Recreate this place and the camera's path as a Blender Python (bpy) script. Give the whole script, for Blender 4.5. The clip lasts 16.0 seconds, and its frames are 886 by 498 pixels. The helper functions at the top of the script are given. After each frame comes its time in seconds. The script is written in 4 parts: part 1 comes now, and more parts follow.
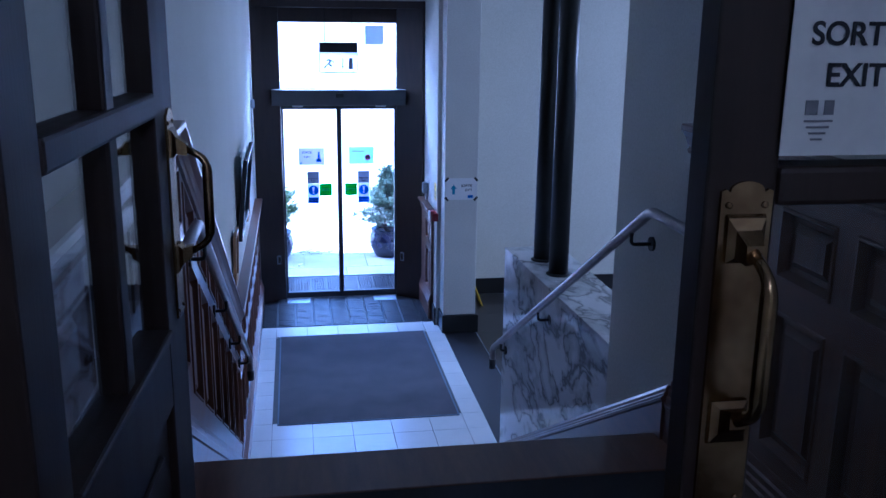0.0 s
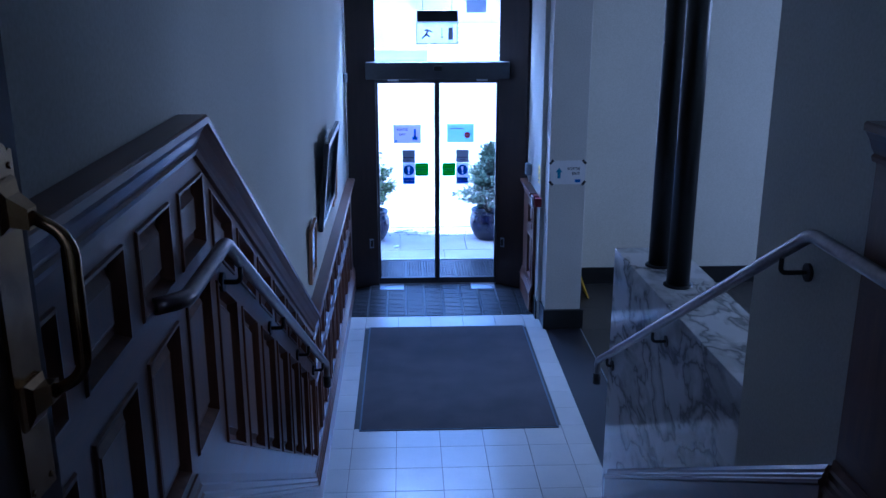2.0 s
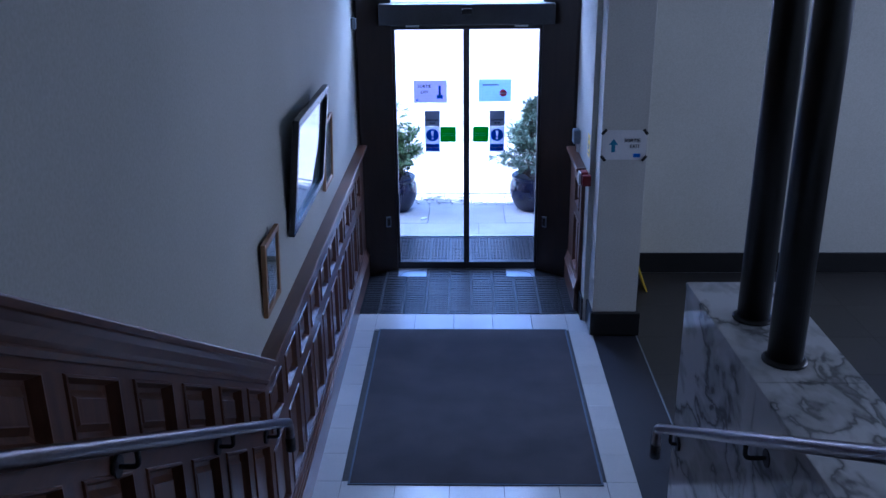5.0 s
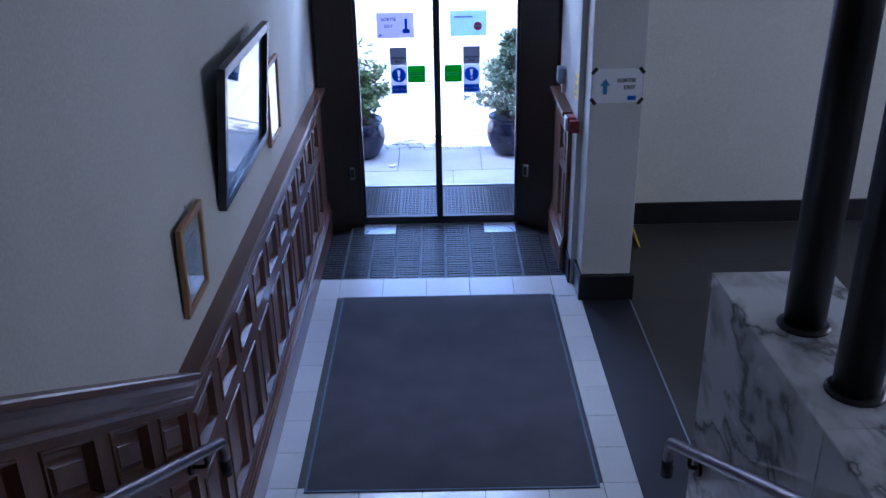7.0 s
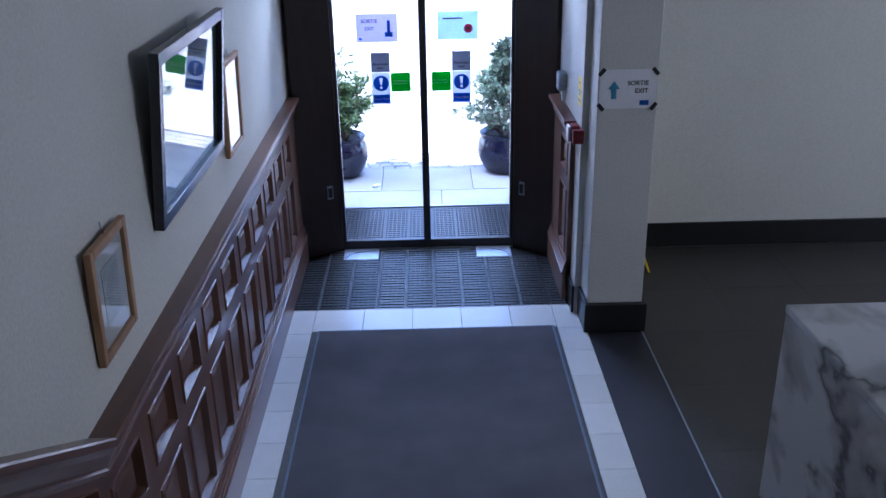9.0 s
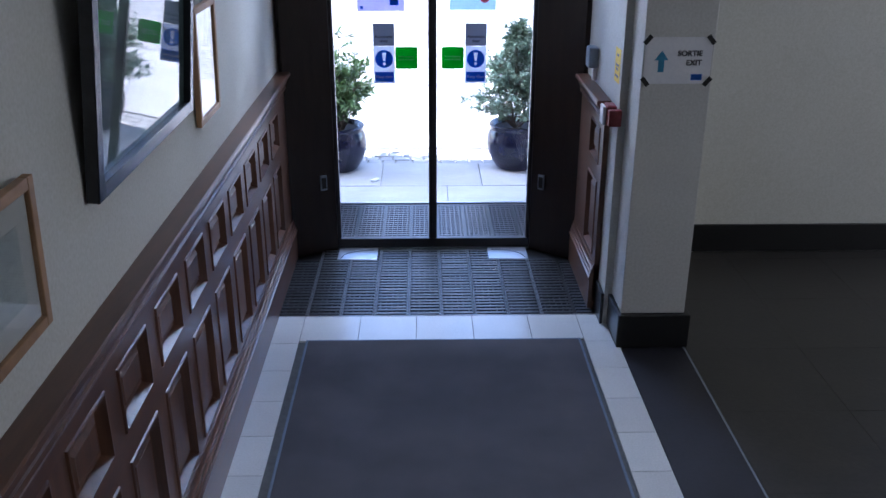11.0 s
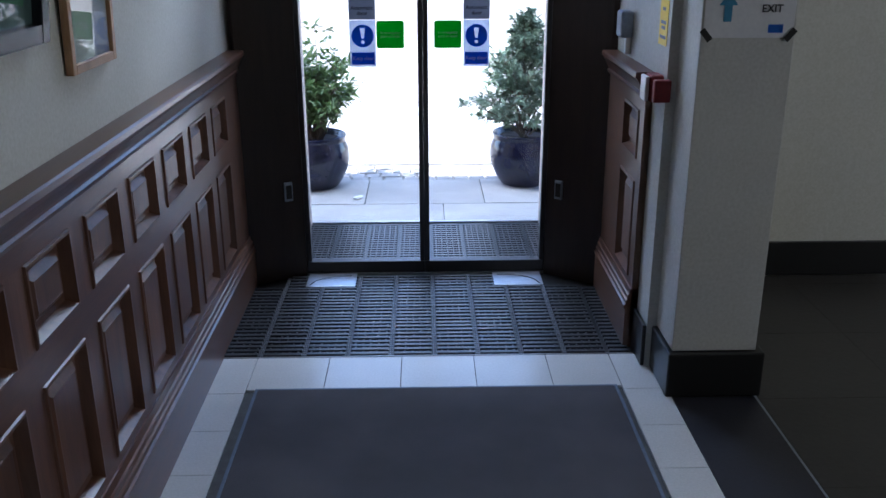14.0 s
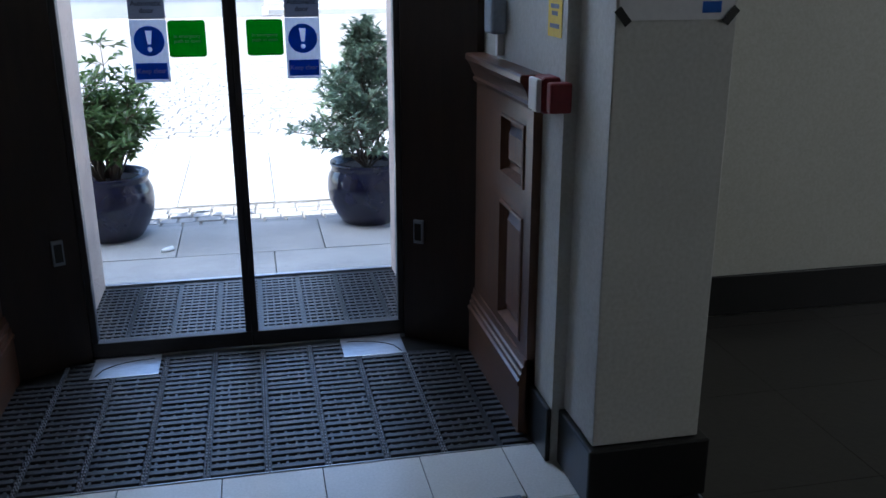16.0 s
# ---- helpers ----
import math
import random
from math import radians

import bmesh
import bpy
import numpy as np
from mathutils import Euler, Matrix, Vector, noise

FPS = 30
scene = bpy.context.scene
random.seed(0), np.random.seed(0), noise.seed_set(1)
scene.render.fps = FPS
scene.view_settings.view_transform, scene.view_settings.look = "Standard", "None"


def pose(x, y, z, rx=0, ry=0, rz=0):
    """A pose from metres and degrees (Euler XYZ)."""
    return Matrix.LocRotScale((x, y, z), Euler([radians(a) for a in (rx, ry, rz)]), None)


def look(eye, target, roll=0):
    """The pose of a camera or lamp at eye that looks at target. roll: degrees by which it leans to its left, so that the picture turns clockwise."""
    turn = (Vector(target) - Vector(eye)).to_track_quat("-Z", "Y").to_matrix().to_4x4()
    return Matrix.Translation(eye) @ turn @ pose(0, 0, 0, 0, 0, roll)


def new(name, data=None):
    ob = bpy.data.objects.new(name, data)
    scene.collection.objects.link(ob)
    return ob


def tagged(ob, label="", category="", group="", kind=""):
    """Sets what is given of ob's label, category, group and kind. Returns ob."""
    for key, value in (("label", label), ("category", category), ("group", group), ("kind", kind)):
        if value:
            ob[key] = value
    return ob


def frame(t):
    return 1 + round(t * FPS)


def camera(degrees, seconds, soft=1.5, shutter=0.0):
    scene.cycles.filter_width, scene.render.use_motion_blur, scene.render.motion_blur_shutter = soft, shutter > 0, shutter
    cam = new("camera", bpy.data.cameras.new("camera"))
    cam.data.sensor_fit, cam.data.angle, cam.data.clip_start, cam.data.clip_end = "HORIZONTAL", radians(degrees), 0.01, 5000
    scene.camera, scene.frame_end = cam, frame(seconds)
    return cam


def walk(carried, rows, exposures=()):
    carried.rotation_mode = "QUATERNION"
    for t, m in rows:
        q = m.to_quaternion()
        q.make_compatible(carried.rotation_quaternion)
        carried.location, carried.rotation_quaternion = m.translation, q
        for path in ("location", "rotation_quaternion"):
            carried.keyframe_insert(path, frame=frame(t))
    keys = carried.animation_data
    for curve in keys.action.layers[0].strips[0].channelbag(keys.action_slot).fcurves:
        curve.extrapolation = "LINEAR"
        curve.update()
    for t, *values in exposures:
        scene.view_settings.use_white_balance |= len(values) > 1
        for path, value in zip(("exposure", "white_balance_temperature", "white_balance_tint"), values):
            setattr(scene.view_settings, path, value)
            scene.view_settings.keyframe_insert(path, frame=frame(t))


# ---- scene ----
cam = camera(52.6, 16.0)
PATH = [
    (0, (0.009, 0.117, 3.136), (0.329, 2.026, 2.64), 0.7),
    (0.5, (0.042, 0.199, 3.122), (0.237, 2.118, 2.588), 0.0),
    (1, (0.079, 0.431, 3.145), (0.235, 2.345, 2.584), 0.5),
    (1.5, (0.1, 0.653, 3.155), (0.238, 2.566, 2.588), 0.7),
    (2, (0.177, 0.847, 3.126), (0.257, 2.764, 2.561), 0.0),
    (2.5, (0.23, 1.136, 3.138), (0.271, 3.048, 2.554), -0.3),
    (3, (0.261, 1.406, 3.129), (0.299, 3.313, 2.527), -0.0),
    (3.5, (0.299, 1.674, 3.128), (0.316, 3.574, 2.503), -0.1),
    (6, (0.564, 2.895, 2.985), (0.5, 4.75, 2.239), -0.7),
    (6.5, (0.567, 3.104, 2.953), (0.519, 4.946, 2.175), -0.5),
    (7, (0.525, 3.241, 2.947), (0.524, 5.057, 2.108), -1.1),
    (7.5, (0.476, 3.405, 2.903), (0.469, 5.202, 2.026), -0.8),
    (8, (0.535, 3.556, 2.811), (0.496, 5.368, 1.964), -1.3),
    (8.5, (0.537, 3.71, 2.727), (0.544, 5.544, 1.929), -1.7),
    (11, (0.446, 4.576, 2.288), (0.487, 6.424, 1.523), 0.1),
    (11.5, (0.491, 4.706, 2.189), (0.517, 6.569, 1.461), 0.5),
    (12, (0.501, 4.868, 2.153), (0.532, 6.741, 1.453), 1.1),
    (12.5, (0.421, 5.056, 2.025), (0.471, 6.94, 1.356), 1.1),
    (13, (0.418, 5.245, 1.964), (0.458, 7.118, 1.263), 0.8),
    (13.5, (0.478, 5.393, 1.846), (0.5, 7.272, 1.164), 0.1),
    (14, (0.503, 5.589, 1.754), (0.543, 7.473, 1.082), -0.2),
    (14.5, (0.479, 5.803, 1.677), (0.563, 7.695, 1.034), -0.6),
    (15, (0.532, 6.024, 1.545), (0.626, 7.937, 0.967), -0.6),
    (15.5, (0.567, 6.309, 1.527), (0.773, 8.21, 0.942), -0.3),
    (16, (0.568, 6.58, 1.537), (0.961, 8.444, 0.926), -0.1),
]
EXPOSURES = [(0.0, 3.5, 3950, 24), (0.5, 3.4, 3850, 23), (1.0, 3.2, 3850, 22), (2.5, 2.7, 3900, 22), (3.5, 2.65, 4050, 23), (7.0, 2.95, 4600, 25), (7.6, 3.15, 4700, 23), (8.5, 3.25, 4800, 22), (11.0, 3.0, 5200, 19), (12.5, 2.8, 5300, 16), (14.5, 2.62, 5400, 13), (16.0, 2.08, 5400, 10)]
walk(cam, [(t, look(eye, target, roll)) for t, eye, target, roll in PATH], EXPOSURES)

# ---- world, sun, exposure ----
world = bpy.data.worlds.new("sky")
scene.world = world
world.use_nodes = True
wn = world.node_tree.nodes
sky = wn.new("ShaderNodeTexSky")
sky.sky_type, sky.sun_disc = "NISHITA", False
sky.sun_elevation, sky.sun_rotation = radians(56), radians(258)
wn["Background"].inputs["Strength"].default_value = 0.15
world.node_tree.links.new(sky.outputs["Color"], wn["Background"].inputs["Color"])

sun = new("sun", bpy.data.lights.new("sun", "SUN"))
sun.data.energy, sun.data.angle, sun.data.color = 4.0, radians(0.5), (1.0, 0.95, 0.88)
sun.matrix_world = look((0, 0, 0), (math.cos(radians(56)) * 0.98, math.cos(radians(56)) * 0.2, -math.sin(radians(56))))


# ---- materials ----
def surface(name, c1, c2=None, scale=6.0, rough=0.6, rough2=None, metal=0.0, bump=0.1, bump_scale=60.0, stretch=(1, 1, 1), coat=0.0, piece=0.0, detail=6.0):
    """A procedural surface: two tones mixed by large noise, fine bump, roughness that varies."""
    m = bpy.data.materials.new(name)
    m.use_nodes = True
    n, k = m.node_tree.nodes, m.node_tree.links
    b = n["Principled BSDF"]
    geo = n.new("ShaderNodeNewGeometry")
    mp = n.new("ShaderNodeMapping")
    mp.inputs["Scale"].default_value = stretch
    k.new(geo.outputs["Position"], mp.inputs["Vector"])
    big = n.new("ShaderNodeTexNoise")
    big.inputs["Scale"].default_value, big.inputs["Detail"].default_value = scale, detail
    k.new(mp.outputs["Vector"], big.inputs["Vector"])
    fine = n.new("ShaderNodeTexNoise")
    fine.inputs["Scale"].default_value, fine.inputs["Detail"].default_value = bump_scale, 5.0
    k.new(mp.outputs["Vector"], fine.inputs["Vector"])
    ramp = n.new("ShaderNodeValToRGB")
    ramp.color_ramp.elements[0].position, ramp.color_ramp.elements[1].position = 0.32, 0.68
    c2 = c2 or tuple(0.82 * v for v in c1)
    ramp.color_ramp.elements[0].color, ramp.color_ramp.elements[1].color = (*c2, 1), (*c1, 1)
    k.new(big.outputs["Fac"], ramp.inputs["Fac"])
    out = ramp.outputs["Color"]
    speck = n.new("ShaderNodeMixRGB")
    speck.blend_type, speck.inputs["Fac"].default_value = "OVERLAY", 0.25
    k.new(out, speck.inputs["Color1"])
    k.new(fine.outputs["Fac"], speck.inputs["Color2"])
    out = speck.outputs["Color"]
    if piece:
        info = n.new("ShaderNodeObjectInfo")
        hsv = n.new("ShaderNodeHueSaturation")
        vary = n.new("ShaderNodeMapRange")
        vary.inputs["To Min"].default_value, vary.inputs["To Max"].default_value = 1 - piece, 1 + piece
        k.new(info.outputs["Random"], vary.inputs["Value"])
        k.new(vary.outputs["Result"], hsv.inputs["Value"])
        k.new(out, hsv.inputs["Color"])
        out = hsv.outputs["Color"]
    k.new(out, b.inputs["Base Color"])
    b.inputs["Metallic"].default_value = metal
    b.inputs["Coat Weight"].default_value = coat
    b.inputs["Coat Roughness"].default_value = 0.12
    rr = n.new("ShaderNodeMapRange")
    rr.inputs["To Min"].default_value = rough
    rr.inputs["To Max"].default_value = rough2 if rough2 is not None else min(1.0, rough * 1.3)
    k.new(big.outputs["Fac"], rr.inputs["Value"])
    k.new(rr.outputs["Result"], b.inputs["Roughness"])
    bp = n.new("ShaderNodeBump")
    bp.inputs["Strength"].default_value, bp.inputs["Distance"].default_value = bump, 0.003
    k.new(fine.outputs["Fac"], bp.inputs["Height"])
    k.new(bp.outputs["Normal"], b.inputs["Normal"])
    return m


def glass_pane(name, tint=(1, 1, 1), gloss=1.0):
    """Thin glass: lets light straight through and mirrors at grazing angles."""
    m = bpy.data.materials.new(name)
    m.use_nodes = True
    n, k = m.node_tree.nodes, m.node_tree.links
    n.remove(n["Principled BSDF"])
    tr, gl, mix, fr, pw, ma = (n.new("ShaderNode" + s) for s in ("BsdfTransparent", "BsdfGlossy", "MixShader", "LayerWeight", "Math", "Math"))
    tr.inputs["Color"].default_value = (*tint, 1)
    gl.inputs["Roughness"].default_value = 0.02
    fr.inputs["Blend"].default_value = 0.5
    pw.operation, pw.inputs[1].default_value = "POWER", 5.0
    ma.operation, ma.inputs[1].default_value, ma.inputs[2].default_value = "MULTIPLY_ADD", 0.9 * gloss, 0.035 * gloss
    k.new(fr.outputs["Facing"], pw.inputs[0])
    k.new(pw.outputs[0], ma.inputs[0])
    k.new(ma.outputs[0], mix.inputs["Fac"])
    k.new(tr.outputs[0], mix.inputs[1])
    k.new(gl.outputs[0], mix.inputs[2])
    k.new(mix.outputs[0], n["Material Output"].inputs["Surface"])
    return m


def thin_sheet(name, col, through_part=0.45):
    """Paper, film and leaves: part of the light passes through."""
    m = bpy.data.materials.new(name)
    m.use_nodes = True
    n, k = m.node_tree.nodes, m.node_tree.links
    b = n["Principled BSDF"]
    noi = n.new("ShaderNodeTexNoise")
    noi.inputs["Scale"].default_value = 14.0
    mixc = n.new("ShaderNodeMixRGB")
    mixc.inputs["Color1"].default_value = (*[v * 0.8 for v in col], 1)
    mixc.inputs["Color2"].default_value = (*[min(1, v * 1.1) for v in col], 1)
    k.new(noi.outputs["Fac"], mixc.inputs["Fac"])
    k.new(mixc.outputs[0], b.inputs["Base Color"])
    b.inputs["Roughness"].default_value = 0.45
    tl, mix = n.new("ShaderNodeBsdfTranslucent"), n.new("ShaderNodeMixShader")
    k.new(mixc.outputs[0], tl.inputs["Color"])
    mix.inputs["Fac"].default_value = through_part
    k.new(b.outputs[0], mix.inputs[1])
    k.new(tl.outputs[0], mix.inputs[2])
    k.new(mix.outputs[0], n["Material Output"].inputs["Surface"])
    return m


def marble(name):
    m = bpy.data.materials.new(name)
    m.use_nodes = True
    n, k = m.node_tree.nodes, m.node_tree.links
    b = n["Principled BSDF"]
    geo = n.new("ShaderNodeNewGeometry")
    mp = n.new("ShaderNodeMapping")
    mp.inputs["Rotation"].default_value = (0.5, 0.3, 0.6)
    mp.inputs["Scale"].default_value = (1.0, 0.55, 0.8)
    k.new(geo.outputs["Position"], mp.inputs["Vector"])
    warp = n.new("ShaderNodeTexNoise")
    warp.inputs["Scale"].default_value, warp.inputs["Detail"].default_value = 2.2, 8.0
    k.new(mp.outputs["Vector"], warp.inputs["Vector"])
    add = n.new("ShaderNodeMixRGB")
    add.blend_type, add.inputs["Fac"].default_value = "LINEAR_LIGHT", 0.35
    k.new(mp.outputs["Vector"], add.inputs["Color1"])
    k.new(warp.outputs["Color"], add.inputs["Color2"])
    vein = n.new("ShaderNodeTexNoise")
    vein.inputs["Scale"].default_value, vein.inputs["Detail"].default_value, vein.inputs["Roughness"].default_value = 2.1, 4.0, 0.55
    k.new(add.outputs[0], vein.inputs["Vector"])
    ramp = n.new("ShaderNodeValToRGB")
    e = ramp.color_ramp.elements
    e[0].position, e[0].color = 0.0, (0.86, 0.87, 0.88, 1)
    e[1].position, e[1].color = 1.0, (0.50, 0.51, 0.53, 1)
    for p, v in ((0.42, 0.84), (0.47, 0.55), (0.49, 0.20), (0.505, 0.62), (0.53, 0.86), (0.60, 0.84), (0.66, 0.45), (0.70, 0.36)):
        x = e.new(p)
        x.color = (v, v * 1.02, v * 1.06, 1)
    k.new(vein.outputs["Fac"], ramp.inputs["Fac"])
    cloud = n.new("ShaderNodeTexNoise")
    cloud.inputs["Scale"].default_value = 1.6
    k.new(mp.outputs["Vector"], cloud.inputs["Vector"])
    mul = n.new("ShaderNodeMixRGB")
    mul.blend_type, mul.inputs["Fac"].default_value = "MULTIPLY", 0.3
    k.new(ramp.outputs[0], mul.inputs["Color1"])
    k.new(cloud.outputs["Fac"], mul.inputs["Color2"])
    k.new(mul.outputs[0], b.inputs["Base Color"])
    b.inputs["Roughness"].default_value = 0.07
    return m


PLASTER = surface("painted_plaster", (0.60, 0.60, 0.54), (0.56, 0.56, 0.50), 1.5, 0.7, bump=0.12, bump_scale=90)
CEILING = surface("ceiling_paint", (0.78, 0.78, 0.74), (0.74, 0.74, 0.70), 1.2, 0.8, bump=0.05)
PIER = surface("pillar_paint", (0.58, 0.58, 0.54), (0.52, 0.52, 0.49), 2.0, 0.6, bump=0.12, bump_scale=80)
WOOD = surface("dark_stained_wood", (0.145, 0.069, 0.038), (0.078, 0.036, 0.021), 9, 0.29, 0.40, bump=0.05, bump_scale=50, stretch=(3, 3, 0.35), piece=0.15)
WOOD_RUN = surface("dark_wood_lengthways", (0.135, 0.064, 0.036), (0.088, 0.041, 0.025), 9, 0.26, 0.38, bump=0.03, bump_scale=50, stretch=(3, 0.35, 3), coat=0.15)
DOORWOOD = surface("almost_black_wood", (0.032, 0.018, 0.013), (0.02, 0.011, 0.008), 8, 0.4, 0.55, bump=0.08, stretch=(3, 3, 0.4))
LIGHTWOOD = surface("light_oak", (0.42, 0.25, 0.12), (0.30, 0.17, 0.08), 14, 0.4, bump=0.1, stretch=(3, 0.5, 0.5))
BLACKFRAME = surface("black_lacquer", (0.022, 0.024, 0.028), None, 8, 0.2, 0.3, bump=0.03)
TILE = surface("pale_stone_tile", (0.62, 0.62, 0.60), (0.585, 0.59, 0.575), 7, 0.2, 0.28, bump=0.06, bump_scale=120, piece=0.05)
GROUT = surface("dark_grout", (0.12, 0.12, 0.12), None, 20, 0.9)
MATTEX = surface("grey_pile_mat", (0.086, 0.082, 0.092), (0.058, 0.056, 0.064), 3, 0.9, 1.0, bump=0.9, bump_scale=450)
MATEDGE = surface("blue_grey_rubber_edge", (0.13, 0.17, 0.24), None, 15, 0.55, bump=0.1)
RUBBER = surface("ribbed_black_rubber", (0.042, 0.043, 0.048), (0.026, 0.027, 0.03), 25, 0.24, 0.42, bump=0.3, bump_scale=200, piece=0.2)
LINK = surface("grey_rubber_link", (0.30, 0.31, 0.34), (0.16, 0.165, 0.18), 30, 0.35)
SLATE = surface("dark_slate_floor", (0.048, 0.044, 0.040), (0.030, 0.028, 0.026), 4, 0.32, 0.5, bump=0.25, bump_scale=40, piece=0.08)
NAVYSTONE = surface("navy_stone", (0.026, 0.026, 0.036), (0.018, 0.018, 0.025), 5, 0.36, 0.5, bump=0.15, bump_scale=60)
CARPET = surface("dark_carpet", (0.035, 0.034, 0.04), None, 6, 0.95, bump=0.8, bump_scale=350)
BLACKPAINT = surface("black_gloss_paint", (0.012, 0.012, 0.012), None, 5, 0.28, 0.4, bump=0.05)
ALU = surface("dark_anodised_aluminium", (0.035, 0.034, 0.035), (0.028, 0.027, 0.028), 6, 0.38, 0.5, bump=0.03)
GREYALU = surface("bronze_grey_aluminium", (0.07, 0.07, 0.075), None, 6, 0.35, 0.5, bump=0.03)
STEEL = surface("brushed_steel", (0.55, 0.56, 0.58), None, 12, 0.3, 0.42, metal=1.0, bump=0.05, stretch=(1, 8, 1))
RAILMETAL = surface("polished_dark_bronze", (0.34, 0.31, 0.32), (0.24, 0.22, 0.22), 12, 0.25, 0.4, metal=1.0, bump=0.04)
BRASS = surface("worn_brass", (0.50, 0.36, 0.19), (0.26, 0.17, 0.085), 18, 0.14, 0.30, metal=1.0, bump=0.04)
DARKMETAL = surface("black_iron", (0.02, 0.02, 0.02), None, 12, 0.4, metal=0.3)
MARBLE = marble("grey_veined_marble")
GLASS = glass_pane("clear_glass")
PICGLASS = glass_pane("picture_glass", (0.96, 0.97, 0.96))
PAPER = surface("white_paper", (0.75, 0.76, 0.78), (0.70, 0.71, 0.74), 4, 0.6, bump=0.03)
LILAC = thin_sheet("lilac_paper", (0.68, 0.66, 0.86), 0.65)
PALEBLUE = thin_sheet("pale_blue_paper", (0.62, 0.76, 0.95), 0.7)
GREEN = thin_sheet("green_sign_film", (0.06, 0.60, 0.03), 0.4)
BLUE = thin_sheet("blue_sign_print", (0.04, 0.22, 0.78), 0.45)
SIGNGREY = thin_sheet("grey_sign_film", (0.34, 0.36, 0.42), 0.5)
WHITEFILM = thin_sheet("white_sign_film", (0.74, 0.78, 0.86), 0.65)
INK = surface("dark_print", (0.02, 0.022, 0.03), None, 4, 0.6)
INKGREY = surface("grey_print", (0.25, 0.26, 0.3), None, 4, 0.6)
TEAL = surface("blue_arrow_print", (0.05, 0.25, 0.42), None, 4, 0.5)
REDPRINT = thin_sheet("red_print", (0.85, 0.15, 0.2), 0.6)
YELLOW = surface("yellow_plastic", (0.85, 0.62, 0.03), (0.75, 0.52, 0.02), 6, 0.4)
RED = surface("red_plastic", (0.2, 0.012, 0.016), None, 6, 0.35)
WHITEPL = surface("white_plastic", (0.72, 0.73, 0.75), None, 6, 0.4)
GREYPL = surface("grey_plastic", (0.32, 0.36, 0.42), None, 6, 0.4)
TAPE = surface("black_tape", (0.012, 0.012, 0.012), None, 6, 0.5)
POTGLAZE = surface("dark_blue_glaze", (0.01, 0.01, 0.036), (0.006, 0.006, 0.02), 5, 0.12, 0.25, bump=0.05)
SOIL = surface("potting_soil", (0.05, 0.035, 0.025), None, 20, 0.95, bump=1.0)
BARK = surface("brown_bark", (0.12, 0.085, 0.055), None, 30, 0.9, bump=0.6)
LEAF = thin_sheet("green_leaf", (0.11, 0.18, 0.055), 0.3)
LEAF_B = thin_sheet("grey_green_leaf", (0.19, 0.26, 0.17), 0.3)
SLAB = surface("york_stone_slab", (0.33, 0.32, 0.30), (0.26, 0.255, 0.24), 3, 0.8, bump=0.3, bump_scale=70, piece=0.07)
COBBLE = surface("granite_setts", (0.30, 0.29, 0.27), (0.2, 0.195, 0.185), 5, 0.8, bump=0.4, bump_scale=60)
JOINT = surface("sand_joint", (0.22, 0.2, 0.17), None, 12, 0.95)
STONE = surface("pinkish_sandstone", (0.50, 0.40, 0.33), (0.40, 0.32, 0.27), 4, 0.85, bump=0.35)
FACADE = surface("pale_limestone", (0.55, 0.52, 0.46), (0.45, 0.43, 0.39), 0.8, 0.85, bump=0.3)
DARKGLASS = surface("dark_window_glass", (0.06, 0.07, 0.08), None, 2, 0.1, bump=0.0)
FROST = thin_sheet("frosted_film", (0.8, 0.84, 0.9), 0.8)
PICSEA = surface("landscape_print", (0.10, 0.16, 0.15), (0.03, 0.05, 0.06), 2.2, 0.5, bump=0.0, stretch=(1, 1, 2.5))
PICPALE = surface("pale_print", (0.62, 0.63, 0.62), (0.40, 0.43, 0.42), 9, 0.5, bump=0.0)
PICMOUNT = surface("white_mount", (0.68, 0.67, 0.64), None, 5, 0.7, bump=0.02)


# ---- mesh helpers ----
def part(name, bm, material, parent=None, label=""):
    me = bpy.data.meshes.new(name)
    bmesh.ops.recalc_face_normals(bm, faces=bm.faces[:])
    bm.to_mesh(me)
    bm.free()
    me.materials.append(material)
    ob = new(name, me)
    if parent is not None:
        ob.parent = parent
    if label:
        ob["label"] = label
    return ob


def piece_of(name, me, parent, loc=(0, 0, 0)):
    ob = new(name, me)
    ob.parent = parent
    ob.location = loc
    return ob


def mesh_of(name, bm, material):
    bmesh.ops.recalc_face_normals(bm, faces=bm.faces[:])
    me = bpy.data.meshes.new(name)
    bm.to_mesh(me)
    bm.free()
    me.materials.append(material)
    return me


def thing(name, label, category, group="", kind="", at=(0, 0, 0)):
    e = new(name)
    e.location = at
    return tagged(e, label, category, group, kind)


def box(x0, x1, y0, y1, z0, z1, bevel=0.0, bm=None):
    bm = bm or bmesh.new()
    v = [bm.verts.new((x, y, z)) for x in (x0, x1) for y in (y0, y1) for z in (z0, z1)]
    fs = [bm.faces.new([v[i] for i in q]) for q in ((0, 1, 3, 2), (4, 6, 7, 5), (0, 4, 5, 1), (2, 3, 7, 6), (0, 2, 6, 4), (1, 5, 7, 3))]
    if bevel:
        es = list({e for f in fs for e in f.edges})
        bmesh.ops.bevel(bm, geom=es, offset=bevel, segments=2, affect="EDGES", profile=0.5)
    return bm


